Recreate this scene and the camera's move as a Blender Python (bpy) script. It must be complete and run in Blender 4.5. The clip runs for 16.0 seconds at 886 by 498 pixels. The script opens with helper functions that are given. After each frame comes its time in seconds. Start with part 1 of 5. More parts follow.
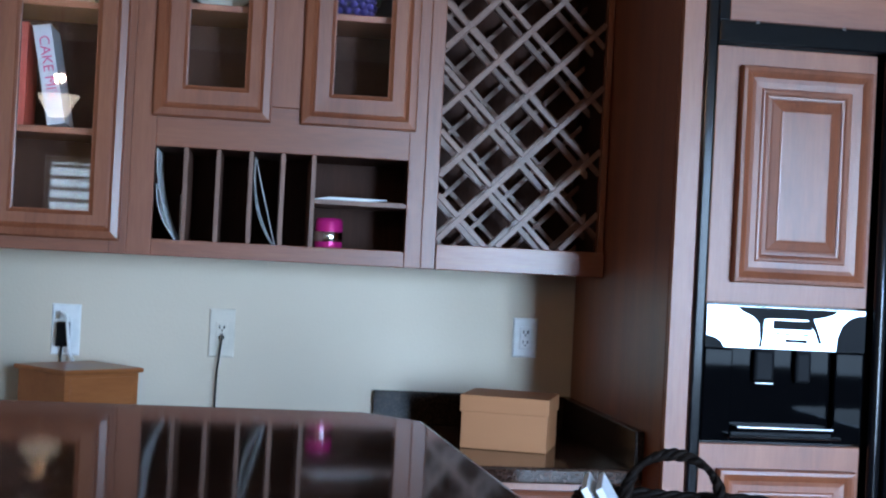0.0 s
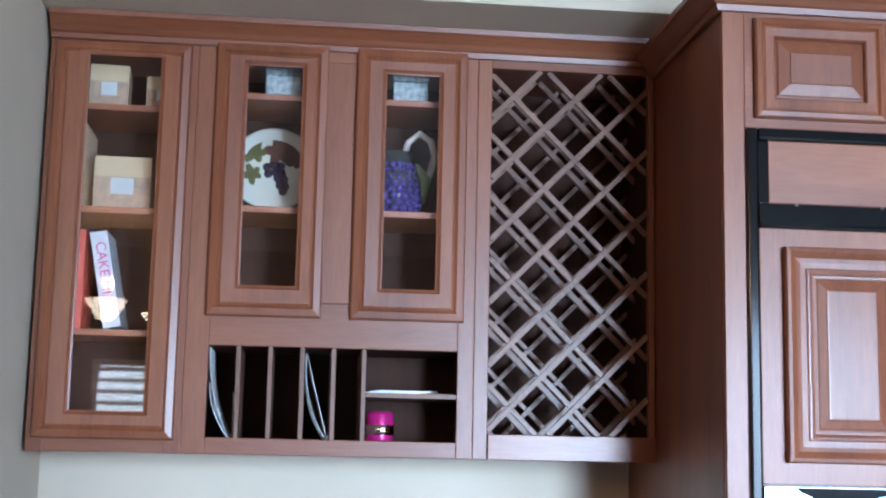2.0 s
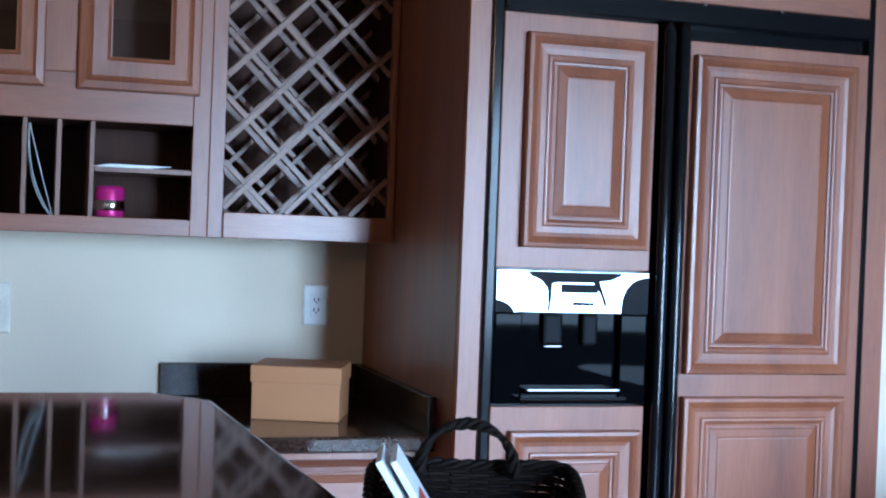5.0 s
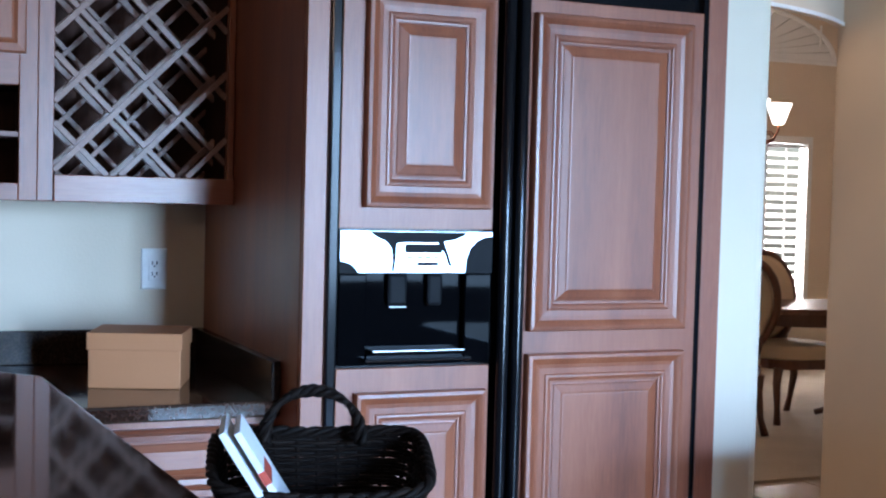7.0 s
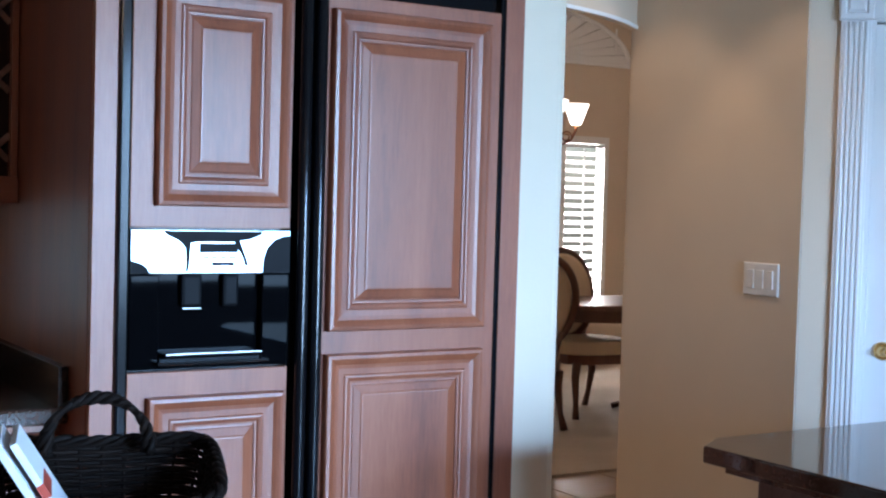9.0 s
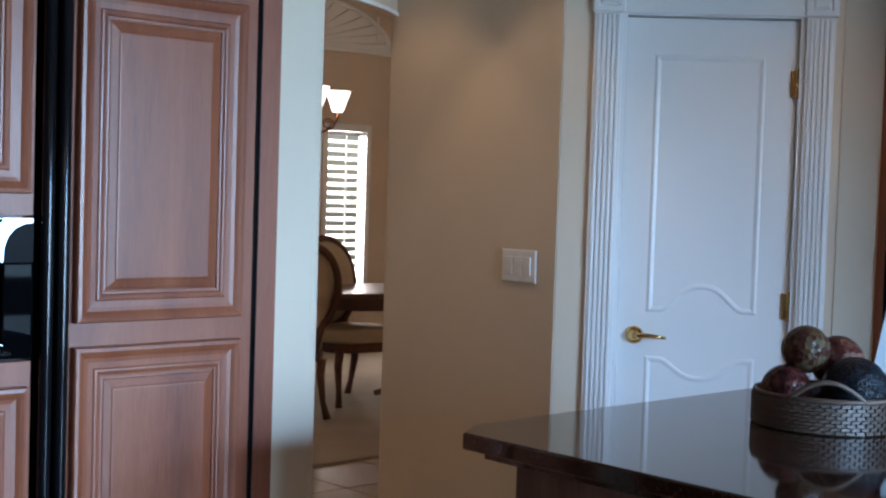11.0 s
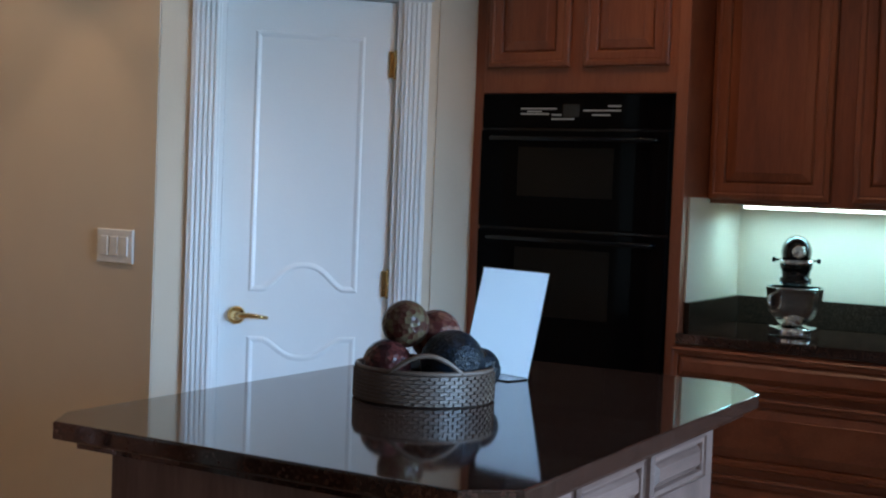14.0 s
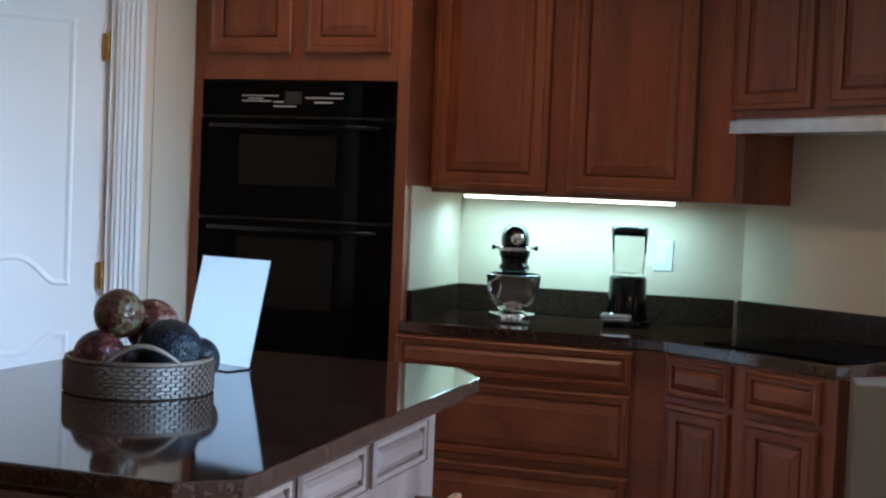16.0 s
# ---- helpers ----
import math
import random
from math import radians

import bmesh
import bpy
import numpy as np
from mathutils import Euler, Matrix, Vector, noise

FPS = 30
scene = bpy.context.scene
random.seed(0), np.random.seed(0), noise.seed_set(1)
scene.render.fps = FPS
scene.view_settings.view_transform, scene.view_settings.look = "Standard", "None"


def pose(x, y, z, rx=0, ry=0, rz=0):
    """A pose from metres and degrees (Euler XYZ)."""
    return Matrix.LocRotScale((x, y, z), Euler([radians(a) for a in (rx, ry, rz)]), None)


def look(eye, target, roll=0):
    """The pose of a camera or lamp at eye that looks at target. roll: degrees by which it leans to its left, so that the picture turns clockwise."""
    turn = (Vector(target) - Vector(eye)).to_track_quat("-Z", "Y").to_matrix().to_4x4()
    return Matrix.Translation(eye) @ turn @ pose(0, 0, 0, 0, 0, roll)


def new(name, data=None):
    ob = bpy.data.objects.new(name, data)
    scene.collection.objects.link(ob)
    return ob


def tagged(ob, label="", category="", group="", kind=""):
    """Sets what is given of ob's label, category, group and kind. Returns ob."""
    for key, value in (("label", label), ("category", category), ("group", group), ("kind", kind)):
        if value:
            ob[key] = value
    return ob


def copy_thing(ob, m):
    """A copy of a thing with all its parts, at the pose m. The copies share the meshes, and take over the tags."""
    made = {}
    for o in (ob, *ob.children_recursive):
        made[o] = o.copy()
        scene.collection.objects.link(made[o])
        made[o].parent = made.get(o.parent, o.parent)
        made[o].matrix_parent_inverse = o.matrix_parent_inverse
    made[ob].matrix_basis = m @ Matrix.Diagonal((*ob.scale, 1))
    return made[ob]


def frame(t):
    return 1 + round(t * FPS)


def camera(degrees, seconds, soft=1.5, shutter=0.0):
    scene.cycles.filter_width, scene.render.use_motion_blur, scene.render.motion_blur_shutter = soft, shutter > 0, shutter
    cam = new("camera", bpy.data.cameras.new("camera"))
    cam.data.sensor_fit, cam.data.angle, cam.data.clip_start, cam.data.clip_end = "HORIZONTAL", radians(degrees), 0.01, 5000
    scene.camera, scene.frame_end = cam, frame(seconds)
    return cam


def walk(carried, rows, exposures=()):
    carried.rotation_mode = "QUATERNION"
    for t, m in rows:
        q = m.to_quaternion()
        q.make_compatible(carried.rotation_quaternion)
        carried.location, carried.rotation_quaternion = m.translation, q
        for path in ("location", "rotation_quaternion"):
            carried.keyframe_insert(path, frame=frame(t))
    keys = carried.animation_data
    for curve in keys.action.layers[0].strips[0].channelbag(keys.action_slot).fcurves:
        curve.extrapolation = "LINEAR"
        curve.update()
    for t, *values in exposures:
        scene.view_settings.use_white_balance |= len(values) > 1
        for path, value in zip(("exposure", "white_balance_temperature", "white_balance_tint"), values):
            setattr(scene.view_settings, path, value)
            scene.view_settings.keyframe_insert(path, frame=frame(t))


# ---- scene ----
cam = camera(36.9, 16.0, soft=2.2)
EXPOSURES = [(0.0, -0.42, 6450, 16), (1.0, -0.3, 6600, 18), (2.0, 0.2, 6750, 19), (3.0, 0.1, 6350, 15), (4.0, -0.15, 6200, 14), (6.5, -0.25, 5950, 14), (8.5, -0.25, 5850, 13), (11.0, -0.82, 6200, 12), (13.5, -0.65, 6250, 10), (14.5, -0.72, 6250, 10), (15.5, -0.45, 6400, 10), (16.0, -0.2, 6500, 11)]

PATH = [
    (0, (0.044, 0.106, 1.394), (0.319, 2.087, 1.412), 2.9),
    (0.5, (0.001, 0.089, 1.354), (0.274, 2.064, 1.511), 1.9),
    (1, (0.02, 0.081, 1.382), (0.264, 2.055, 1.588), 1.4),
    (1.5, (0.037, 0.072, 1.382), (0.252, 2.039, 1.669), 1.0),
    (2, (0.018, 0.069, 1.387), (0.22, 2.036, 1.69), 1.2),
    (2.5, (0.028, 0.073, 1.414), (0.219, 2.043, 1.699), 1.8),
    (3, (0.055, 0.1, 1.415), (0.307, 2.075, 1.602), 2.3),
    (3.5, (0.049, 0.108, 1.408), (0.405, 2.073, 1.51), 2.8),
    (4, (0.051, 0.13, 1.411), (0.508, 2.077, 1.459), 2.6),
    (4.2, (0.049, 0.134, 1.407), (0.544, 2.072, 1.439), 2.5),
    (6.3, (0.053, 0.172, 1.414), (0.756, 2.043, 1.331), 1.5),
    (6.5, (0.054, 0.176, 1.416), (0.79, 2.033, 1.333), 1.4),
    (7, (0.061, 0.184, 1.418), (0.87, 2.011, 1.333), 1.5),
    (7.5, (0.071, 0.195, 1.416), (0.946, 1.992, 1.334), 1.6),
    (8, (0.077, 0.199, 1.418), (1.004, 1.969, 1.337), 1.5),
    (8.5, (0.082, 0.204, 1.418), (1.075, 1.938, 1.339), 1.6),
    (8.7, (0.087, 0.207, 1.418), (1.11, 1.924, 1.339), 1.6),
    (10.8, (0.132, 0.248, 1.411), (1.452, 1.748, 1.327), 1.8),
    (11, (0.137, 0.25, 1.413), (1.485, 1.724, 1.327), 1.8),
    (11.5, (0.144, 0.258, 1.411), (1.561, 1.668, 1.32), 1.9),
    (12, (0.157, 0.271, 1.408), (1.646, 1.603, 1.316), 1.9),
    (12.5, (0.169, 0.278, 1.404), (1.737, 1.516, 1.311), 2.0),
    (13, (0.177, 0.284, 1.403), (1.798, 1.452, 1.309), 2.1),
    (13.5, (0.186, 0.289, 1.403), (1.853, 1.389, 1.308), 2.2),
    (14, (0.197, 0.295, 1.394), (1.919, 1.309, 1.304), 2.2),
    (14.5, (0.211, 0.299, 1.394), (1.996, 1.198, 1.305), 2.2),
    (15, (0.215, 0.302, 1.391), (2.043, 1.108, 1.303), 2.3),
    (15.5, (0.231, 0.293, 1.388), (2.101, 0.996, 1.301), 2.2),
    (16, (0.249, 0.304, 1.37), (2.142, 0.946, 1.289), 2.3),
]
walk(cam, [(t, look(*p)) for t, *p in PATH], EXPOSURES)

# ---- world and large lights ----
world = bpy.data.worlds.new("sky")
scene.world = world
world.use_nodes = True
wn = world.node_tree
sky = wn.nodes.new("ShaderNodeTexSky")
sky.sky_type, sky.sun_disc = "NISHITA", False
sky.sun_elevation, sky.sun_rotation = radians(48), radians(160)
wn.nodes["Background"].inputs["Strength"].default_value = 0.12
wn.links.new(sky.outputs[0], wn.nodes["Background"].inputs["Color"])
scene.view_settings.exposure = 0.0


def area_lamp(name, eye, target, width, height, watts, colour, spread=180):
    lamp = bpy.data.lights.new(name, "AREA")
    lamp.shape, lamp.size, lamp.size_y = "RECTANGLE", width, height
    lamp.energy, lamp.color, lamp.spread = watts, colour, radians(spread)
    ob = new(name, lamp)
    ob.matrix_world = look(eye, target)
    return ob


def point_lamp(name, eye, watts, colour, radius=0.04):
    lamp = bpy.data.lights.new(name, "POINT")
    lamp.energy, lamp.color, lamp.shadow_soft_size = watts, colour, radius
    ob = new(name, lamp)
    ob.location = eye
    return ob


# daylight in the window openings, cool, except the low sky lamp outside
area_lamp("daylight_patio_door", (2.3, -4.02, 1.3), (0.9, 3.4, 0.85), 0.95, 2.2, 98, (0.46, 0.72, 1.0), 62)
# Added lamp beyond the garden windows, cutting a low cool band indoors.
area_lamp("added_low_sky", (4.6, -13.0, 4.1), (2.6, 3.0, 1.1), 8.0, 1.2, 4600, (0.34, 0.63, 1.08))
area_lamp("daylight_nook_window", (4.25, -4.02, 1.5), (2.7, 2.6, 1.1), 1.5, 1.7, 44, (0.46, 0.72, 1.0), 60)
area_lamp("daylight_shutter", (-1.48, -4.16, 1.55), (-1.3, 3.0, 1.6), 0.48, 1.08, 14, (0.6, 0.8, 1.0))
area_lamp("daylight_dining", (7.1, 9.42, 1.25), (6.6, 5.0, 1.0), 1.5, 1.5, 360, (1.0, 0.92, 0.84))
sun = bpy.data.lights.new("sun", "SUN")
sun.energy, sun.angle, sun.color = 2.5, radians(0.5), (1.0, 0.93, 0.82)
new("sun", sun).matrix_world = look((0, 0, 0), (-0.34, 0.94, -1.1))
# fluorescent strip below the wall cabinet
area_lamp("strip_light", (5.0, 1.44, 1.35), (5.05, 1.44, 0.5), 0.78, 0.05, 7.2, (0.42, 0.86, 1.0))
# hanging lamps
point_lamp("dining_lamp", (5.135, 6.7, 2.03), 80, (1.0, 0.78, 0.64))
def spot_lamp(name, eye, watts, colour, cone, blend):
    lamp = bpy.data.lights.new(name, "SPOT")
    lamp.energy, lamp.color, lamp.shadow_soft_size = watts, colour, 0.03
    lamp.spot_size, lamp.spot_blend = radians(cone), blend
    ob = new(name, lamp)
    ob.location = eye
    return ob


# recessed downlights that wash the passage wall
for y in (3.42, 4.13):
    spot_lamp("unseen_downlight_bulb", (2.97, y, 3.02), 36, (1.0, 0.68, 0.42), 72, 0.3)
# Added unseen lamp that warms the oven cabinets and pantry door.
spot_lamp("unseen_downlight_bulb", (3.72, 1.75, 3.02), 36, (1.0, 0.66, 0.4), 114, 0.5)
point_lamp("nook_lamp", (-1.40, -2.4, 2.54), 62, (1.0, 0.66, 0.38))


# ---- materials ----
def material(name):
    m = bpy.data.materials.new(name)
    m.use_nodes = True
    return m, m.node_tree.nodes, m.node_tree.links, m.node_tree.nodes["Principled BSDF"]


def ramp(nodes, stops):
    r = nodes.new("ShaderNodeValToRGB")
    while len(r.color_ramp.elements) < len(stops):
        r.color_ramp.elements.new(0.5)
    for e, (p, c) in zip(r.color_ramp.elements, stops):
        e.position, e.color = p, (*c, 1)
    return r


def coords(nodes, links, scale, kind="Object"):
    tc, mp = nodes.new("ShaderNodeTexCoord"), nodes.new("ShaderNodeMapping")
    mp.inputs["Scale"].default_value = scale
    links.new(tc.outputs[kind], mp.inputs["Vector"])
    return mp.outputs[0]


def noise_tex(nodes, links, vec, scale, detail=4.0, rough=0.55):
    n = nodes.new("ShaderNodeTexNoise")
    n.inputs["Scale"].default_value, n.inputs["Detail"].default_value, n.inputs["Roughness"].default_value = scale, detail, rough
    links.new(vec, n.inputs["Vector"])
    return n.outputs["Fac"]


def bump(nodes, links, height, bsdf, strength, distance):
    b = nodes.new("ShaderNodeBump")
    b.inputs["Strength"].default_value, b.inputs["Distance"].default_value = strength, distance
    links.new(height, b.inputs["Height"])
    links.new(b.outputs[0], bsdf.inputs["Normal"])


def wood(name, dark, mid, light, axis="Z", rough=0.44, coat=0.26):
    m, n, l, b = material(name)
    stretch = {"Z": (1, 1, 0.1), "X": (0.1, 1, 1), "Y": (1, 0.1, 1)}[axis]
    info = n.new("ShaderNodeObjectInfo")
    base = coords(n, l, stretch)
    add = n.new("ShaderNodeVectorMath")
    add.operation = "ADD"
    l.new(base, add.inputs[0])
    mul = n.new("ShaderNodeVectorMath")
    mul.operation = "SCALE"
    mul.inputs[0].default_value = (7.3, 5.1, 3.7)
    l.new(info.outputs["Random"], mul.inputs["Scale"])
    l.new(mul.outputs[0], add.inputs[1])
    v = add.outputs[0]
    grain, broad = noise_tex(n, l, v, 150, 5, 0.65), noise_tex(n, l, v, 6.5, 5, 0.62)
    mix = n.new("ShaderNodeMix")
    mix.inputs["Factor"].default_value = 0.72
    l.new(grain, mix.inputs["A"]), l.new(broad, mix.inputs["B"])
    r = ramp(n, [(0.32, dark), (0.5, mid), (0.68, light)])
    l.new(mix.outputs[0], r.inputs[0]), l.new(r.outputs[0], b.inputs["Base Color"])
    b.inputs["Coat Weight"].default_value, b.inputs["Coat Roughness"].default_value = coat, 0.24
    rr = n.new("ShaderNodeMapRange")
    rr.inputs["To Min"].default_value, rr.inputs["To Max"].default_value = rough - 0.06, rough + 0.1
    l.new(broad, rr.inputs["Value"]), l.new(rr.outputs[0], b.inputs["Roughness"])
    bump(n, l, grain, b, 0.12, 0.002)
    return m


def paint(name, colour, rough=0.6, scale=90, strength=0.12, vary=0.06, distance=0.003):
    m, n, l, b = material(name)
    v = coords(n, l, (1, 1, 1))
    big, fine = noise_tex(n, l, v, 1.7, 4), noise_tex(n, l, v, scale, 3)
    r = ramp(n, [(0.3, [c * (1 - vary) for c in colour]), (0.7, [min(1, c * (1 + vary)) for c in colour])])
    l.new(big, r.inputs[0]), l.new(r.outputs[0], b.inputs["Base Color"])
    b.inputs["Roughness"].default_value = rough
    bump(n, l, fine, b, strength, distance)
    return m


def plain(name, colour, rough=0.4, metal=0.0, coat=0.0, vary=0.08):
    m, n, l, b = material(name)
    v = coords(n, l, (1, 1, 1))
    f = noise_tex(n, l, v, 23, 3)
    r = ramp(n, [(0.3, [c * (1 - vary) for c in colour]), (0.7, [min(1, c * (1 + vary)) for c in colour])])
    l.new(f, r.inputs[0]), l.new(r.outputs[0], b.inputs["Base Color"])
    rr = n.new("ShaderNodeMapRange")
    rr.inputs["To Min"].default_value, rr.inputs["To Max"].default_value = max(0.02, rough * 0.85), rough * 1.15
    l.new(f, rr.inputs["Value"]), l.new(rr.outputs[0], b.inputs["Roughness"])
    b.inputs["Metallic"].default_value, b.inputs["Coat Weight"].default_value = metal, coat
    return m


def granite(name, colours, rough=0.06):
    m, n, l, b = material(name)
    v = coords(n, l, (1, 1, 1))
    vor = n.new("ShaderNodeTexVoronoi")
    vor.inputs["Scale"].default_value = 170
    l.new(v, vor.inputs["Vector"])
    f = noise_tex(n, l, v, 60, 5, 0.7)
    mix = n.new("ShaderNodeMix")
    mix.inputs["Factor"].default_value = 0.5
    l.new(vor.outputs["Distance"], mix.inputs["A"]), l.new(f, mix.inputs["B"])
    r = ramp(n, [(0.2, colours[0]), (0.45, colours[1]), (0.7, colours[2])])
    l.new(mix.outputs[0], r.inputs[0]), l.new(r.outputs[0], b.inputs["Base Color"])
    b.inputs["Roughness"].default_value = rough
    b.inputs["IOR"].default_value = 1.8
    return m


def glass_mat(name, colour=(1, 1, 1), rough=0.0):
    m, n, l, b = material(name)
    b.inputs["Base Color"].default_value = (*colour, 1)
    b.inputs["Transmission Weight"].default_value, b.inputs["Roughness"].default_value = 1.0, rough
    b.inputs["IOR"].default_value = 1.45
    return m


def glow(name, colour, strength):
    m, n, l, b = material(name)
    b.inputs["Base Color"].default_value = (*colour, 1)
    b.inputs["Emission Color"].default_value, b.inputs["Emission Strength"].default_value = (*colour, 1), strength
    return m


WOOD = wood("maple_stain", (0.15, 0.037, 0.016), (0.25, 0.069, 0.028), (0.335, 0.105, 0.046))
WOOD_H = wood("maple_stain_level", (0.15, 0.037, 0.016), (0.25, 0.069, 0.028), (0.335, 0.105, 0.046), "X")
WOOD_Y = wood("maple_stain_deep", (0.15, 0.037, 0.016), (0.25, 0.069, 0.028), (0.335, 0.105, 0.046), "Y")
# Maple greyed to put the island's cool light into the colour.
ISLAND = wood("maple_cool_light", (0.085, 0.044, 0.032), (0.16, 0.09, 0.068), (0.24, 0.15, 0.12))
ISLAND_H = wood("maple_cool_light_level", (0.085, 0.044, 0.032), (0.16, 0.09, 0.068), (0.24, 0.15, 0.12), "X")
LATTICE = wood("lattice_wood", (0.13, 0.056, 0.035), (0.21, 0.096, 0.064), (0.29, 0.145, 0.1), rough=0.48, coat=0.12)
# Near-black wood: shade of cabinet insides and toe kicks put into the colour.
SHADED_INSIDE = wood("shaded_cabinet_inside", (0.03, 0.011, 0.007), (0.052, 0.019, 0.011), (0.08, 0.03, 0.017), rough=0.6, coat=0.0)
SHADED_INSIDE.node_tree.nodes["Principled BSDF"].inputs["IOR"].default_value = 1.25
DARKWOOD = wood("mahogany", (0.05, 0.018, 0.01), (0.10, 0.036, 0.02), (0.15, 0.055, 0.03), rough=0.3)
HONEY = wood("honey_pine", (0.24, 0.07, 0.02), (0.35, 0.11, 0.032), (0.44, 0.15, 0.048), "X", rough=0.4)
WALL = paint("beige_wall_paint", (0.66, 0.55, 0.42), 0.7, 120, 0.18, 0.04)
CEIL = paint("ceiling_paint", (0.58, 0.52, 0.46), 0.8, 60, 0.3, 0.03)
# Dark tone: less bounce off unseen walls, shade put into the half wall.
DIMMING_TAUPE = paint("dimming_taupe_paint", (0.24, 0.19, 0.145), 0.7, 120, 0.18, 0.05)
WHITE = paint("white_semigloss_paint", (0.8, 0.8, 0.79), 0.32, 140, 0.04, 0.02)
TILE = paint("floor_tile", (0.36, 0.27, 0.19), 0.3, 30, 0.1, 0.12)
GROUT = paint("tile_grout", (0.34, 0.28, 0.22), 0.8, 200, 0.3, 0.1)
CARPET = paint("dining_carpet_pile", (0.45, 0.38, 0.3), 0.95, 420, 0.9, 0.1, 0.006)
GRANITE_HONED = granite("honed_brown_granite", ((0.009, 0.0055, 0.004), (0.02, 0.0115, 0.008), (0.04, 0.024, 0.017)), 0.24)
GRANITE_HONED.node_tree.nodes["Principled BSDF"].inputs["IOR"].default_value = 1.25
GRANITE = granite("dark_brown_granite", ((0.011, 0.005, 0.0035), (0.03, 0.014, 0.0095), (0.066, 0.032, 0.022)))
BLACK = plain("black_enamel", (0.004, 0.004, 0.005), 0.14, 0, 0.0)
BLACK.node_tree.nodes["Principled BSDF"].inputs["IOR"].default_value = 1.38
BLACKGLASS = plain("black_glass", (0.002, 0.002, 0.0025), 0.03, 0, 0.0)
BLACKGLASS.node_tree.nodes["Principled BSDF"].inputs["IOR"].default_value = 1.13
OVENPANE = plain("tinted_oven_glass", (0.003, 0.003, 0.003), 0.02)
OVENPANE.node_tree.nodes["Principled BSDF"].inputs["IOR"].default_value = 1.27
MATTE = plain("matte_black_print", (0.004, 0.004, 0.005), 0.6)
MATTE.node_tree.nodes["Principled BSDF"].inputs["IOR"].default_value = 1.25
CHROME = plain("chrome", (0.8, 0.8, 0.8), 0.08, 1.0)
STEEL = plain("brushed_steel", (0.6, 0.6, 0.6), 0.3, 1.0)
BRASS = plain("polished_brass", (0.78, 0.52, 0.22), 0.14, 1.0)
PLASTIC = plain("white_plastic", (0.78, 0.78, 0.76), 0.35)
KRAFT = paint("kraft_card", (0.46, 0.185, 0.075), 0.65, 200, 0.1, 0.06)
PAPER = paint("white_paper", (0.82, 0.83, 0.84), 0.6, 300, 0.05, 0.02)
WICKER = wood("dark_wicker_cane", (0.003, 0.002, 0.0015), (0.008, 0.005, 0.004), (0.018, 0.011, 0.008), "X", rough=0.6, coat=0.0)
CANE = wood("grey_woven_cane", (0.042, 0.025, 0.017), (0.095, 0.06, 0.043), (0.17, 0.12, 0.092), "X", rough=0.5, coat=0.1)
WICKER.node_tree.nodes["Principled BSDF"].inputs["IOR"].default_value = 1.18
GLASS = glass_mat("cabinet_glass")
FABRIC = paint("cream_upholstery", (0.6, 0.48, 0.34), 0.9, 300, 0.5, 0.08)
SHUTTER = paint("white_shutter_paint", (0.82, 0.82, 0.8), 0.4, 140, 0.03, 0.02)
# Dark tone painting the shade in the basket and beside island drawers.
RECESS_SHADE = plain("painted_recess_shade", (0.02, 0.012, 0.01), 0.7)


# ---- mesh helpers ----
def make(name, bm, mat, parent=None, m=None, smooth=False, label=""):
    me = bpy.data.meshes.new(name)
    bmesh.ops.recalc_face_normals(bm, faces=bm.faces)
    bm.to_mesh(me)
    bm.free()
    if smooth:
        for p in me.polygons:
            p.use_smooth = True
    for one in (mat if isinstance(mat, (list, tuple)) else [mat]):
        me.materials.append(one)
    ob = new(name, me)
    if parent is not None:
        ob.parent = parent
    if m is not None:
        ob.matrix_basis = m
    if label:
        ob["label"] = label
    return ob


def part(name, bm, mat, parent, label="", m=None, smooth=False):
    return make(name, bm, mat, parent, m, smooth, label)


def empty(name, m, label, category, group="", kind=""):
    ob = new(name)
    ob.empty_display_size = 0.05
    ob.matrix_basis = m
    return tagged(ob, label, category, group, kind)


def add_box(bm, a, b, bevel=0.0, m=None):
    """A box between two corners, in bm."""
    lo, hi = [min(p, q) for p, q in zip(a, b)], [max(p, q) for p, q in zip(a, b)]
    r = bmesh.ops.create_cube(bm, size=1)
    vs = r["verts"]
    for v in vs:
        v.co = Vector([lo[i] if v.co[i] < 0 else hi[i] for i in range(3)])
    if bevel:
        es = list({e for v in vs for e in v.link_edges})
        out = bmesh.ops.bevel(bm, geom=es, offset=bevel, segments=2, affect="EDGES", profile=0.5)
        vs = list({v for f in out["faces"] for v in f.verts} | {v for v in vs if v.is_valid})
    if m is not None:
        bmesh.ops.transform(bm, matrix=m, verts=vs)
    return vs


def box(a, b, bevel=0.003, m=None):
    bm = bmesh.new()
    add_box(bm, a, b, bevel, m)
    return bm


def boxes(pairs, bevel=0.0):
    bm = bmesh.new()
    for a, b in pairs:
        add_box(bm, a, b, bevel)
    return bm


def nested(w, h, rings, hole=False):
    """A panelled board in x and z, facing -y: rings of (inset, proud), from its outer rim inwards."""
    bm = bmesh.new()
    loops = []
    for inset, proud in rings:
        x0, x1, z0, z1 = inset, w - inset, inset, h - inset
        loops.append([bm.verts.new(p) for p in ((x0, -proud, z0), (x1, -proud, z0), (x1, -proud, z1), (x0, -proud, z1))])
    for a, b in zip(loops, loops[1:]):
        for i in range(4):
            bm.faces.new((a[i], a[(i + 1) % 4], b[(i + 1) % 4], b[i]))
    if hole:
        a, b = loops[-1], loops[0]
        for i in range(4):
            bm.faces.new((a[i], a[(i + 1) % 4], b[(i + 1) % 4], b[i]))
    else:
        bm.faces.new(loops[-1])
        bm.faces.new(loops[0])
    return bm


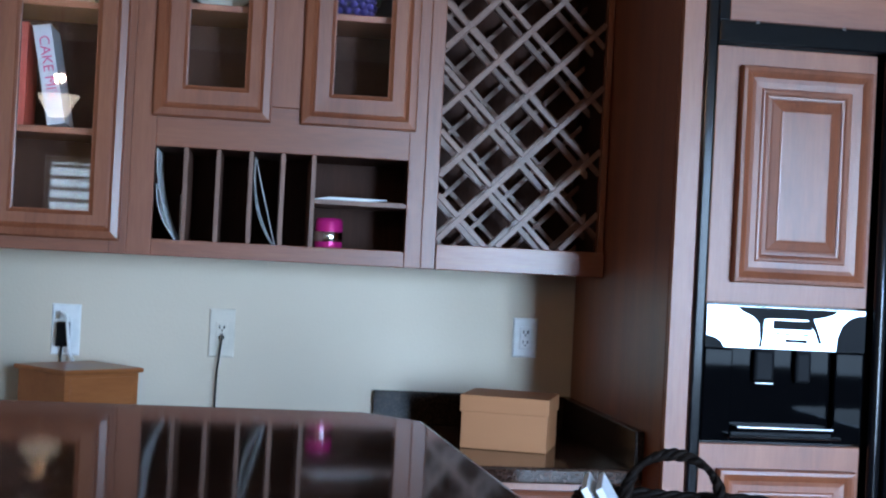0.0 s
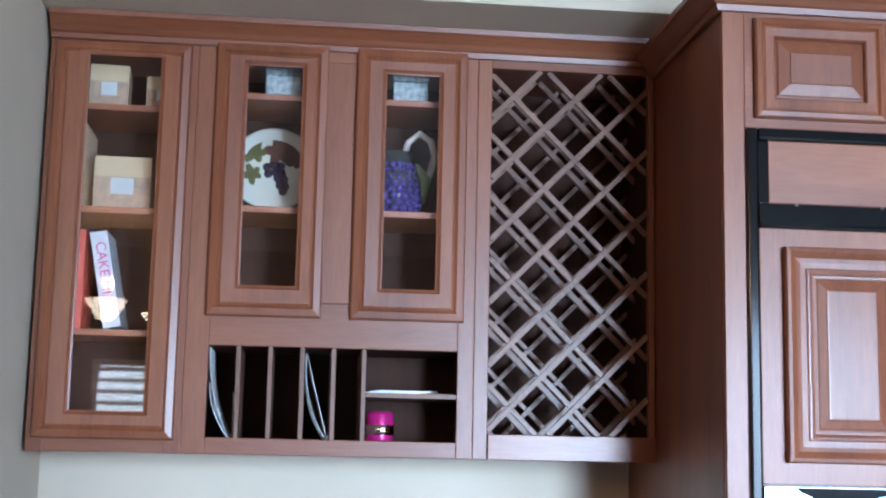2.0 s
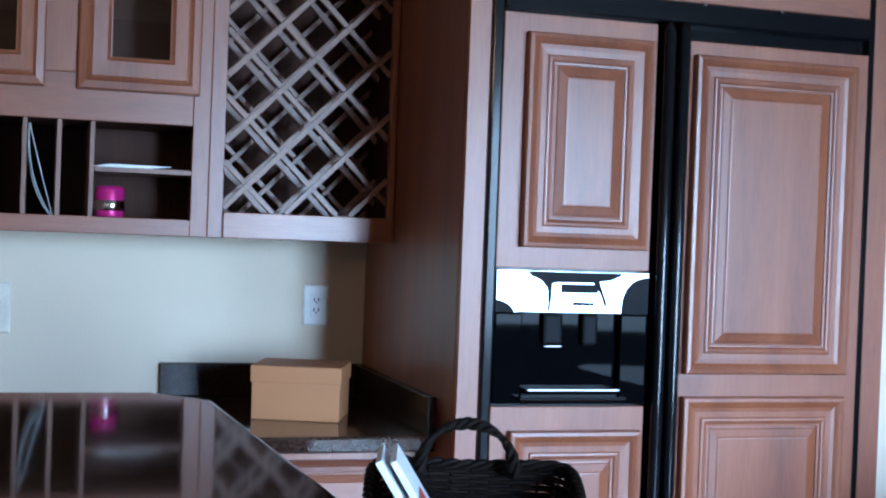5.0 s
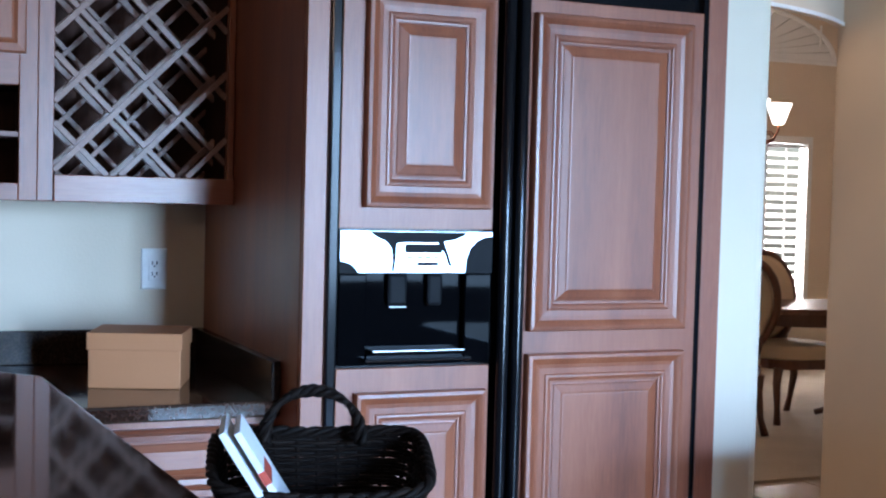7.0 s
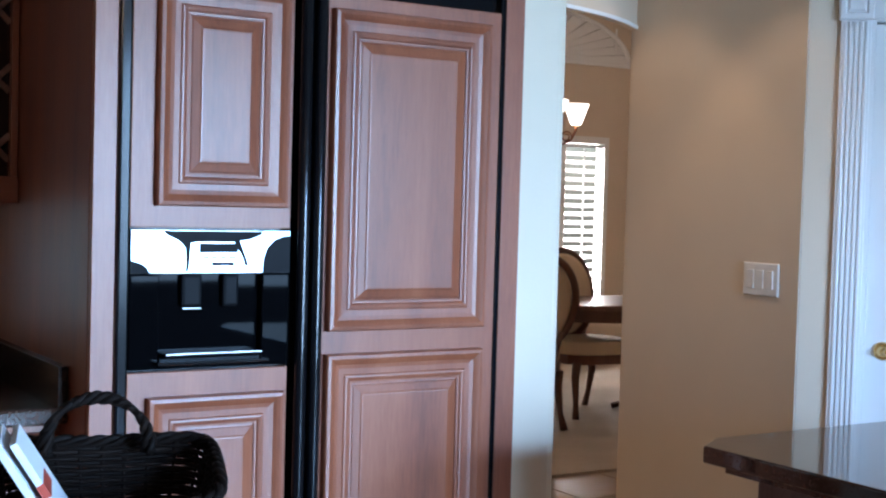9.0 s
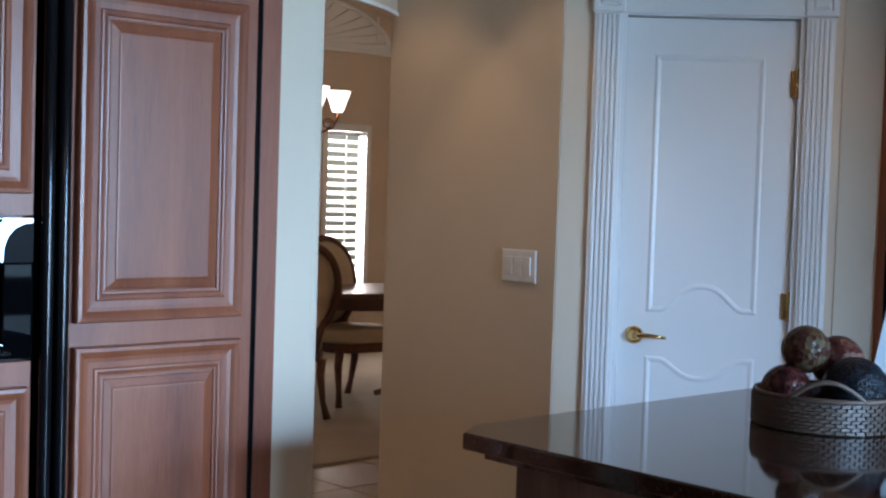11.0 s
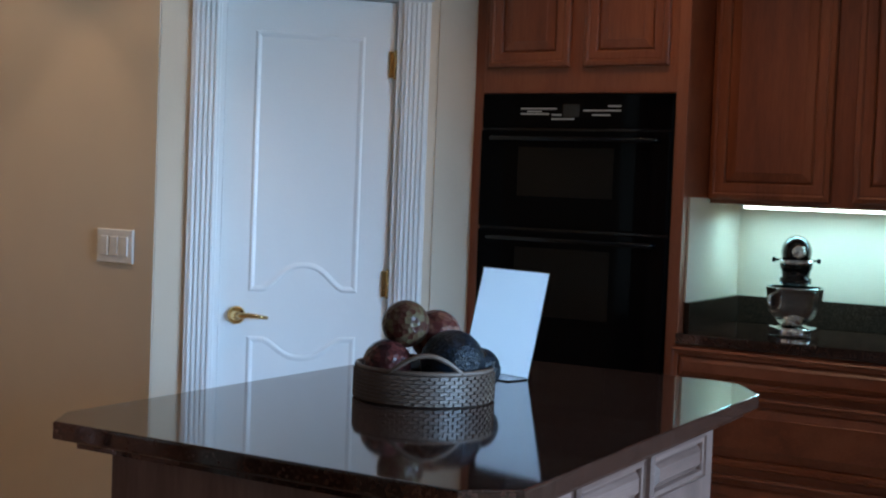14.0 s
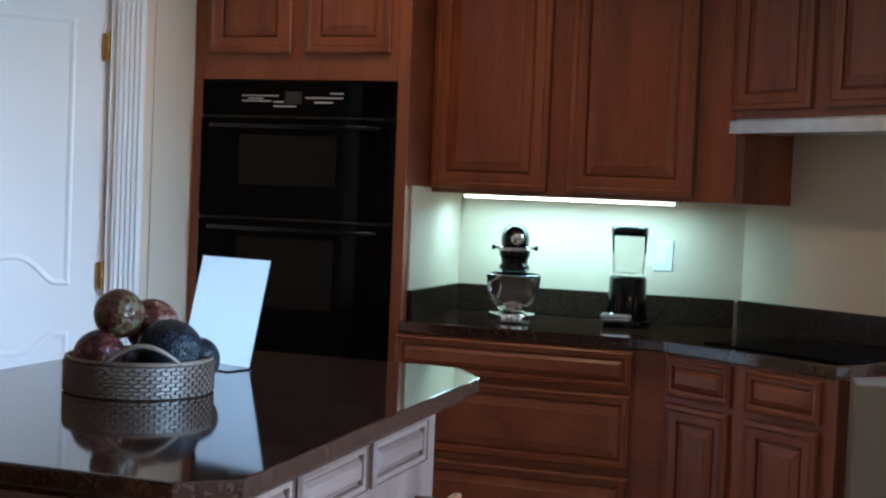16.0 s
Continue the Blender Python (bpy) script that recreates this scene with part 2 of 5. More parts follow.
def raised_door(name, w, h, parent, m, s=0.055, mat=None, t=0.02, slope=0.035):
    """A raised-panel door: frame and raised field as two meshes."""
    mat = mat or WOOD
    s = min(s, w * 0.2, h * 0.2)
    d = part(name, nested(w, h, [(0, 0), (0, t * 0.75), (0.004, t), (s * 0.3, t + 0.003), (s * 0.42, t - 0.003), (s * 0.5, t - 0.001), (s * 0.92, t - 0.002), (s, t - 0.007), (s, 0)], True), mat, parent, m=m)
    k = min(slope, w * 0.14, h * 0.14)
    bm = nested(w - 2 * s - 0.001, h - 2 * s - 0.001, [(0, 0), (0, t - 0.014), (0.006, t - 0.012), (0.008, t - 0.008), (k, t - 0.001), (k + 0.002, t + 0.001), (k + 0.006, t + 0.001)])
    part("raised_panel", bm, mat, d, m=pose(s + 0.0005, 0, s + 0.0005))
    return d


def fridge_front(w, h, parent, m):
    """A thick applied front: stepped cove moulding round a nearly flat field."""
    d = part("raised_front", nested(w, h, [(0, 0), (0, 0.019), (0.003, 0.024), (0.011, 0.0255), (0.018, 0.022), (0.026, 0.0165), (0.036, 0.0145), (0.05, 0.014), (0.053, 0.0175), (0.058, 0.0182), (0.063, 0.0165), (0.066, 0.0125), (0.072, 0.012), (0.072, 0)], True), WOOD, parent, m=m)
    part("raised_panel", nested(w - 0.145, h - 0.145, [(0, 0), (0, 0.008), (0.005, 0.009), (0.007, 0.0115), (0.024, 0.0165), (0.027, 0.0185), (0.031, 0.019)]), WOOD, d, m=pose(0.0725, 0, 0.0725))
    return d


def tube_path(pts, radius, seg=8, closed=False):
    bm = bmesh.new()
    add_tube(bm, pts, radius, seg, closed)
    return bm


def add_tube(bm, pts, radius, seg=8, closed=False):
    pts = [Vector(p) for p in pts]
    n = len(pts)
    rad = radius if isinstance(radius, (list, tuple)) else [radius] * n
    rings = []
    side = None
    for i, p in enumerate(pts):
        d = (pts[(i + 1) % n] - pts[i - 1]) if closed else (pts[min(i + 1, n - 1)] - pts[max(i - 1, 0)])
        d.normalize()
        if side is None:
            side = d.orthogonal().normalized()
        side = (side - d * side.dot(d))
        side = side.normalized() if side.length > 1e-6 else d.orthogonal().normalized()
        up = d.cross(side)
        rings.append([bm.verts.new(p + (side * math.cos(a) + up * math.sin(a)) * rad[i]) for a in [2 * math.pi * k / seg for k in range(seg)]])
    last = n if closed else n - 1
    for i in range(last):
        a, b = rings[i], rings[(i + 1) % n]
        for k in range(seg):
            bm.faces.new((a[k], a[(k + 1) % seg], b[(k + 1) % seg], b[k]))
    if not closed:
        bm.faces.new(rings[0]), bm.faces.new(rings[-1])


def lathe(profile, seg=32, squash=(1, 1)):
    """A turned shape from (radius, height) pairs."""
    bm = bmesh.new()
    rings = []
    for r, z in profile:
        if r < 1e-5:
            rings.append([bm.verts.new((0, 0, z))])
        else:
            rings.append([bm.verts.new((r * squash[0] * math.cos(2 * math.pi * k / seg), r * squash[1] * math.sin(2 * math.pi * k / seg), z)) for k in range(seg)])
    for a, b in zip(rings, rings[1:]):
        for k in range(seg):
            k2 = (k + 1) % seg
            if len(a) == 1 and len(b) > 1:
                bm.faces.new((a[0], b[k2], b[k]))
            elif len(b) == 1 and len(a) > 1:
                bm.faces.new((a[k], a[k2], b[0]))
            elif len(a) > 1:
                bm.faces.new((a[k], a[k2], b[k2], b[k]))
    return bm


def prism(outline, z0, z1, bevel=0.0):
    """An upright solid from an outline in x and y."""
    bm = bmesh.new()
    lo = [bm.verts.new((x, y, z0)) for x, y in outline]
    hi = [bm.verts.new((x, y, z1)) for x, y in outline]
    bm.faces.new(lo), bm.faces.new(hi)
    n = len(outline)
    for i in range(n):
        bm.faces.new((lo[i], lo[(i + 1) % n], hi[(i + 1) % n], hi[i]))
    if bevel:
        es = [e for e in bm.edges if abs(e.verts[0].co.z - e.verts[1].co.z) < 1e-6]
        bmesh.ops.bevel(bm, geom=es, offset=bevel, segments=3, affect="EDGES", profile=0.6)
    return bm


def structure(name, bm, mat, label, category="wall"):
    return tagged(make(name, bm, mat), label, category, kind="structure")




def facing(x, y, z, turn):
    """A pose for a board built facing -y: turned about z."""
    return pose(x, y, z, 0, 0, turn)


# ---- the shell ----
H = 3.05
structure("floor", prism([(-3.2, -4.2), (9.6, -4.2), (9.6, 9.6), (-3.2, 9.6)], -0.1, -0.006), GROUT, "tan tiled kitchen floor with grout joints", "floor")
structure("ceiling", prism([(-3.2, -4.2), (9.6, -4.2), (9.6, 9.6), (-3.2, 9.6)], H, H + 0.1), CEIL, "smooth pale painted ceiling", "ceiling")
structure("wall_north", boxes([((-0.86, 3.984, 0), (2.127, 4.1, H))]), WALL, "unseen end wall, darkened to cut bounce light behind the desk hutch")
structure("soffit", boxes([((-0.714, 3.4, 2.558), (0.986, 3.983, H))]), WALL, "cream painted dropped soffit above the hutch", "soffit")
structure("wall_desk_side", boxes([((-0.86, 3.0, 0), (-0.715, 3.984, H))], 0.01), WALL, "cream painted side wall beside the glass cabinet")
# Unseen family room walls, coloured dark to cut bounce light.
structure("wall_northwest", boxes([((-3.2, 3.0, 0), (-0.86, 3.12, H))]), DIMMING_TAUPE, "unseen family room wall, darkened to cut bounce light")
structure("wall_west", boxes([((-3.2, -4.2, 0), (-3.05, -2.3, H)), ((-3.2, -0.1, 0), (-3.05, 3.0, H)), ((-3.2, -2.3, 0), (-3.05, -0.1, 0.8)), ((-3.2, -2.3, 2.3), (-3.05, -0.1, H))]), DIMMING_TAUPE, "unseen wall with an added window opening, darkened to cut bounce light")
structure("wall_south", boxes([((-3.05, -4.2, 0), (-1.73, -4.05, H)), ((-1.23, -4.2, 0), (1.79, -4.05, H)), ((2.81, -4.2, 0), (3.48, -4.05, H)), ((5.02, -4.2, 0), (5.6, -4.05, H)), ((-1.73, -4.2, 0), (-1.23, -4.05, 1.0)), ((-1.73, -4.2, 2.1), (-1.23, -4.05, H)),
                               ((1.79, -4.2, 0), (2.81, -4.05, 0.18)), ((1.79, -4.2, 2.6), (2.81, -4.05, H)), ((3.48, -4.2, 0), (5.02, -4.05, 0.64)), ((3.48, -4.2, 2.6), (5.02, -4.05, H))]), DIMMING_TAUPE, "unseen wall with garden windows, darkened to cut bounce light")
structure("wall_southeast", boxes([((5.6, -4.2, 0), (5.75, -0.3, H))]), DIMMING_TAUPE, "unseen end wall, darkened to cut bounce light")
# fridge niche end wall, with a rounded corner
structure("wall_fridge_end", prism([(2.1275, 3.077), (2.255, 3.077), (2.275, 3.083), (2.286, 3.094), (2.29, 3.112), (2.29, 9.4), (2.1275, 9.4)], 0, H), WALL, "cream painted wall end with a rounded corner beside the fridge")
structure("wall_switch", prism([(3.59, 3.437), (3.72, 3.47), (3.72, 4.38), (3.61, 4.38), (3.592, 4.374), (3.585, 4.36)], 0, H), WALL, "beige painted passage wall with a triple switch")
# pantry wall on the diagonal, local x along the wall
PM = pose(3.597, 3.436, 0.016, 0, 0, -45)
L1, L2, WEND = 0.215, 0.823, 0.97
bm = bmesh.new()
for a, b in [((0, 0, -0.05), (L1, 0.12, H)), ((L2, 0, -0.05), (WEND, 0.12, H)), ((L1, 0, 2.04), (L2, 0.12, H))]:
    add_box(bm, a, b)
ob = structure("wall_pantry", bm, WALL, "cream painted diagonal wall round the pantry door")
ob.matrix_basis = PM
structure("wall_oven_return", prism([(4.28, 2.747), (4.58, 2.747), (5.35, 2.747), (5.35, 2.87), (4.365, 2.832)], 0, H), WALL, "cream painted return wall beside the oven cabinet")
structure("wall_east", prism([(5.18, 0.82), (5.34, 0.78), (5.34, 2.747), (5.18, 2.747)], 0, H), WALL, "pale painted wall above the dark worktop")
structure("wall_cooktop", prism([(5.18, 0.82), (4.36, -0.35), (4.5, -0.42), (5.34, 0.78)], 0, H), WALL, "pale painted diagonal wall behind the cooktop")
# Unseen end wall, dark against bounce light as well.
structure("wall_kitchen_end", boxes([((4.4, -0.5, 0), (5.6, -0.36, H))]), DIMMING_TAUPE, "unseen end wall, darkened to cut bounce light")
# hall and dining room
structure("wall_hall_east", boxes([((9.3, 3.55, 0), (9.45, 9.4, H))]), WALL, "beige painted dining room wall")
bm = bmesh.new()
ARC = [(2.291 + 1.296 * i / 24, 2.088 + 0.08 * max(0.0, 1 - (0.97 * (i / 12 - 1)) ** 2) ** 0.5) for i in range(25)]
rows = [[bm.verts.new((x, y, z)) for x, z in ARC] + [bm.verts.new((x, y, H)) for x, z in ARC] for y in (4.335, 4.378)]
for i in range(24):
    for r in rows:
        bm.faces.new((r[i], r[i + 1], r[25 + i + 1], r[25 + i]))
    bm.faces.new((rows[0][i], rows[0][i + 1], rows[1][i + 1], rows[1][i]))
    bm.faces.new((rows[0][25 + i], rows[0][26 + i], rows[1][26 + i], rows[1][25 + i]))
for i in (0, 24):
    bm.faces.new((rows[0][i], rows[1][i], rows[1][25 + i], rows[0][25 + i]))
structure("wall_arch", bm, WALL, "beige wall over a shallow arched opening to the dining room")
bm = bmesh.new()
rows = [[bm.verts.new((x, y, z + dz)) for x, z in ARC] for y, dz in ((4.326, -0.002), (4.326, 0.013), (4.336, 0.013), (4.336, -0.002))]
for i in range(24):
    for a, b in zip(rows, rows[1:] + rows[:1]):
        bm.faces.new((a[i], a[i + 1], b[i + 1], b[i]))
structure("trim_arch", bm, WHITE, "thin white painted bead round the arched opening", "trim")
structure("wall_pantry_back", boxes([((3.72, 4.26, 0), (9.4, 4.378, H))]), WALL, "unseen end wall, darkened to cut bounce light behind the pantry")
WX0, WX1, WZ0, WZ1 = 6.92, 7.435, 0.47, 1.965
bm = bmesh.new()
rows = [[bm.verts.new((x, y, z)) for x, z in ((2.26, 0), (9.3, 0), (9.3, H), (2.26, H))] + [bm.verts.new((x, y, z)) for x, z in ((WX0, WZ0), (WX1, WZ0), (WX1, WZ1), (WX0, WZ1))] for y in (9.2, 9.35)]
for i in range(4):
    k = (i + 1) % 4
    for r in rows:
        bm.faces.new((r[i], r[k], r[4 + k], r[4 + i]))
    bm.faces.new((rows[0][i], rows[0][k], rows[1][k], rows[1][i]))
    bm.faces.new((rows[0][4 + i], rows[0][4 + k], rows[1][4 + k], rows[1][4 + i]))
structure("wall_dining", bm, WALL, "warm beige dining room wall")
structure("carpet", boxes([((2.29, 5.585, -0.006), (9.3, 9.2, 0.012))]), CARPET, "beige dining room carpet", "carpet")


def crown(name, pts, z, parent_label):
    """A crown moulding swept along points in plan; it leans out to the right of the way."""
    prof = [(0, 0), (0.012, 0), (0.016, 0.014), (0.022, 0.018), (0.03, 0.03), (0.05, 0.052), (0.056, 0.056), (0.058, 0.07), (0, 0.07)]
    bm = bmesh.new()
    rows = []
    for i, p in enumerate(pts):
        p = Vector(p)
        a = (p - Vector(pts[i - 1])).normalized() if i else (Vector(pts[1]) - p).normalized()
        b = (Vector(pts[i + 1]) - p).normalized() if i + 1 < len(pts) else a
        na, nb = Vector((a.y, -a.x)), Vector((b.y, -b.x))
        nn = (na + nb).normalized()
        nn /= max(0.3, nn.dot(na))
        rows.append([bm.verts.new((p.x + nn.x * o, p.y + nn.y * o, z + h)) for o, h in prof])
    for a, b in zip(rows, rows[1:]):
        for k in range(len(prof)):
            bm.faces.new((a[k], a[(k + 1) % len(prof)], b[(k + 1) % len(prof)], b[k]))
    bm.faces.new(rows[0]), bm.faces.new(rows[-1])
    return structure(name, bm, WOOD_H, parent_label, "moulding")


# ---- desk hutch wall ----
YF = 3.668          # front of the hutch face frames
YB = 3.982
ZB, ZT = 1.37, 2.49


def carcass(thing, x0, x1, z0, z1, yf, yb, t=0.018, back=True):
    """Open-fronted cabinet body: sides, top, bottom and back as one mesh."""
    bm = bmesh.new()
    for a, b in [((x0, yf + 0.02, z0), (x0 + t, yb, z1)), ((x1 - t, yf + 0.02, z0), (x1, yb, z1)), ((x0 + t, yf + 0.02, z0), (x1 - t, yb, z0 + t)), ((x0 + t, yf + 0.02, z1 - t), (x1 - t, yb, z1))]:
        add_box(bm, a, b)
    part("body", bm, WOOD, thing)
    # Back and side sheets carry the inside shade in their colour.
    part("back_panel", box((x0 + t, yb - 0.008, z0 + t), (x1 - t, yb, z1 - t), 0), SHADED_INSIDE, thing)
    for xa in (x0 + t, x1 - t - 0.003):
        part("liner", box((xa, yf + 0.022, z0 + t), (xa + 0.003, yb - 0.008, z1 - t), 0), SHADED_INSIDE, thing)


def bars(thing, pairs, mat=None, name="face_frame", bevel=0.002):
    for a, b in pairs:
        part(name, box(a, b, bevel), mat or (WOOD if abs(b[2] - a[2]) > abs(b[0] - a[0]) else WOOD_H), thing)


def glass_door(thing, x0, x1, z0, z1, gx0, gx1, gz0, gz1, y):
    w, h = x1 - x0, z1 - z0
    s = (gx0 - x0 + x1 - gx1) / 2
    t = 0.02
    bm = bmesh.new()
    outer = [(0, 0), (0, t * 0.75), (0.004, t), (0.022, t + 0.004), (0.03, t - 0.003), (0.036, t)]
    loops = []
    for inset, proud in outer:
        loops.append([bm.verts.new(p) for p in ((x0 + inset, y - proud, z0 + inset), (x1 - inset, y - proud, z0 + inset), (x1 - inset, y - proud, z1 - inset), (x0 + inset, y - proud, z1 - inset))])
    for grow, proud in [(0.012, t - 0.001), (0.004, t - 0.008), (0, t - 0.009), (0, 0)]:
        loops.append([bm.verts.new(p) for p in ((gx0 - grow, y - proud, gz0 - grow), (gx1 + grow, y - proud, gz0 - grow), (gx1 + grow, y - proud, gz1 + grow), (gx0 - grow, y - proud, gz1 + grow))])
    loops.append(loops[0])
    for a, b in zip(loops, loops[1:]):
        for i in range(4):
            bm.faces.new((a[i], a[(i + 1) % 4], b[(i + 1) % 4], b[i]))
    d = part("glass_door", bm, WOOD, thing)
    g = part("pane", box((gx0 - 0.004, y - 0.007, gz0 - 0.004), (gx1 + 0.004, y - 0.003, gz1 + 0.004), 0), GLASS, d, "clear glass pane")
    g.visible_shadow = False
    return d


def shelf(thing, x0, x1, z, yf=YF, yb=YB):
    part("shelf", box((x0, yf + 0.045, z - 0.018), (x1, yb - 0.009, z), 0.002), WOOD_H, thing)


ID = Matrix.Identity(4)
gc = empty("glass_cabinet", ID, "brown stained wall cabinet with one tall glass door", "cabinet")
carcass(gc, -0.70, -0.3002, ZB, ZT, YF, YB)
bars(gc, [((-0.70, YF, ZB), (-0.655, YF + 0.02, ZT)), ((-0.345, YF, ZB), (-0.3002, YF + 0.02, ZT)), ((-0.655, YF, ZB), (-0.345, YF + 0.02, ZB + 0.06)), ((-0.655, YF, 2.455), (-0.345, YF + 0.02, ZT))])
glass_door(gc, -0.684, -0.318, 1.404, 2.478, -0.592, -0.4, 1.478, 2.442, YF)
for z in (1.697, 2.032, 2.32):
    shelf(gc, -0.678, -0.324, z)

dh = empty("desk_hutch", ID, "brown stained hutch with two glass doors above open mail slots", "cabinet")
carcass(dh, -0.30, 0.478, ZB, ZT, YF, YB)
bars(dh, [((-0.30, YF, ZB), (-0.237, YF + 0.02, ZT)), ((0.433, YF, ZB), (0.478, YF + 0.02, ZT)), ((-0.237, YF, ZB), (0.433, YF + 0.02, 1.414)), ((-0.237, YF, 1.659), (0.433, YF + 0.02, 1.78)),
          ((-0.237, YF, 2.455), (0.433, YF + 0.02, ZT)), ((0.03, YF, 1.78), (0.165, YF + 0.02, 2.455))])
glass_door(dh, -0.249, 0.058, 1.738, 2.494, -0.163, -0.014, 1.823, 2.434, YF)
glass_door(dh, 0.137, 0.447, 1.738, 2.498, 0.221, 0.367, 1.825, 2.427, YF)
part("slot_roof", box((-0.28, YF + 0.022, 1.659), (0.46, YB - 0.009, 1.675), 0), SHADED_INSIDE, dh)
part("centre_wall", box((0.088, YF + 0.022, 1.676), (0.106, YB - 0.009, ZT - 0.019), 0), SHADED_INSIDE, dh)
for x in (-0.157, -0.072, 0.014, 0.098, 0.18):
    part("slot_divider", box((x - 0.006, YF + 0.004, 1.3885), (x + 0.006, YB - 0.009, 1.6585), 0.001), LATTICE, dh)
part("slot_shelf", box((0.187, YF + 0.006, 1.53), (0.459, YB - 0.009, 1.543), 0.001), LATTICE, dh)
part("slot_floor", box((-0.28, YF + 0.022, 1.389), (0.46, YB - 0.01, 1.404), 0), SHADED_INSIDE, dh)
for x0, x1 in ((-0.279, 0.087), (0.107, 0.457)):
    for z in (2.05, 2.37):
        shelf(dh, x0, x1, z)

wr = empty("wine_rack_cabinet", ID, "brown stained wall cabinet filled with a diagonal lattice wine rack", "wine rack")
carcass(wr, 0.4782, 0.984, ZB, ZT, YF, YB)
LX0, LX1, LZ0, LZ1 = 0.518, 0.966, 1.438, 2.463
bars(wr, [((0.4782, YF, ZB), (LX0, YF + 0.02, ZT)), ((LX0, YF - 0.012, ZB), (0.984, YF + 0.02, LZ0)), ((LX0, YF, LZ1), (0.984, YF + 0.02, ZT)), ((LX1, YF, LZ0), (0.984, YF + 0.02, LZ1))])


def lattice(thing, y, x0, x1, z0, z1, mat, step=0.175, wide=0.015, thick=0.009, shift=0.0):
    """Crossing diagonal slats that fill an upright rectangle."""
    for sign, c0, dy in ((1, 1.511 - 0.932, 0.0), (-1, 1.511 + 0.932, thick)):
        for k in range(-12, 13):
            c = c0 + shift + k * step
            hits = []
            for x in (x0, x1):
                z = c + sign * x
                if z0 <= z <= z1:
                    hits.append((x, z))
            for z in (z0, z1):
                x = sign * (z - c)
                if x0 < x < x1:
                    hits.append((x, z))
            if len(hits) < 2:
                continue
            hits.sort()
            (xa, za), (xb, zb) = hits[0], hits[-1]
            n = math.hypot(xb - xa, zb - za)
            if n < 0.03:
                continue
            m = Matrix.Translation(((xa + xb) / 2, y + dy, (za + zb) / 2)) @ Matrix.Rotation(-math.atan2(zb - za, xb - xa), 4, "Y")
            part("slat", box((-n / 2, 0, -wide / 2), (n / 2, thick, wide / 2), 0.0015), mat, thing, m=m)


lattice(wr, YF + 0.004, LX0 + 0.001, LX1 - 0.001, LZ0 + 0.001, LZ1 - 0.001, LATTICE)
lattice(wr, YF + 0.13, LX0 - 0.015, LX1 - 0.001, LZ0 - 0.04, LZ1 + 0.005, LATTICE, wide=0.017)
lattice(wr, YF + 0.235, LX0 - 0.015, LX1 - 0.001, LZ0 - 0.04, LZ1 + 0.005, LATTICE, wide=0.013, shift=0.0875)
crown("trim_hutch_crown", [(-0.70, 3.666), (0.984, 3.666)], 2.485, "brown stained crown moulding on top of the hutch")

# base units below the hutch
bc = empty("base_cabinet", ID, "brown stained base cabinet with a drawer under the dark worktop", "cabinet")
part("body", box((0.40, 3.27, 0.1), (0.985, 3.98, 0.875), 0.002), WOOD, bc)
part("toe_kick", box((0.42, 3.33, 0.0), (0.985, 3.96, 0.1), 0), SHADED_INSIDE, bc)
raised_door("drawer_front", 0.52, 0.15, bc, pose(0.43, 3.27, 0.7), 0.03, WOOD_H)
for x in (0.43, 0.695):
    raised_door("door", 0.255, 0.55, bc, pose(x, 3.27, 0.13))
hw = empty("hutch_worktop", ID, "polished dark brown granite worktop below the wine rack", "worktop")
part("slab", box((0.378, 3.2225, 0.876), (0.986, 3.982, 0.914), 0.001), GRANITE, hw)
part("front_edge", box((0.378, 3.2, 0.876), (0.986, 3.222, 0.9145), 0.006), GRANITE, hw)
hb = empty("hutch_backsplash", ID, "low dark granite upstand along the wall", "backsplash")
part("upstand", box((0.397, 3.964, 0.9145), (0.985, 3.983, 1.008), 0.002), GRANITE_HONED, hb)
part("upstand", box((0.962, 3.2, 0.9145), (0.985, 3.963, 1.008), 0.002), GRANITE_HONED, hb)
dk = empty("desk", ID, "low built-in desk with a dark granite top", "desk")
part("desktop", box((-0.714, 3.36, 0.72), (0.377, 3.982, 0.756), 0.005), GRANITE, dk)
part("side_panel", box((-0.714, 3.40, 0.0), (-0.69, 3.96, 0.7195), 0.002), WOOD, dk)
part("apron", box((-0.69, 3.42, 0.62), (0.377, 3.44, 0.7195), 0.002), WOOD_H, dk)

# ---- refrigerator and its surround ----
YR = 3.077
fs = empty("fridge_surround", ID, "tall brown stained cabinet surround enclosing the refrigerator", "cabinet")
part("side_panel", box((0.987, YR + 0.002, 0), (1.008, 3.983, 2.455), 0.002), WOOD, fs)
bars(fs, [((0.988, YR - 0.018, 0), (1.041, YR + 0.001, 2.455)), ((2.0675, YR - 0.018, 0), (2.126, YR + 0.001, 2.455)), ((1.041, YR - 0.018, 2.168), (2.0675, YR + 0.001, 2.455))], name="face_frame")
part("side_panel", box((2.08, YR + 0.002, 0), (2.126, 3.983, 2.455), 0.002), WOOD, fs)
part("cabinet_box", box((1.009, YR + 0.002, 2.172), (2.079, 3.983, 2.455), 0), WOOD, fs)
for x in (1.064, 1.404, 1.744):
    raised_door("door", 0.322, 0.246, fs, pose(x, YR - 0.0185, 2.19), 0.05, WOOD)
crown("trim_fridge_crown", [(0.986, 3.66), (0.986, YR - 0.02), (2.127, YR - 0.02)], 2.45, "brown stained crown moulding above the refrigerator")

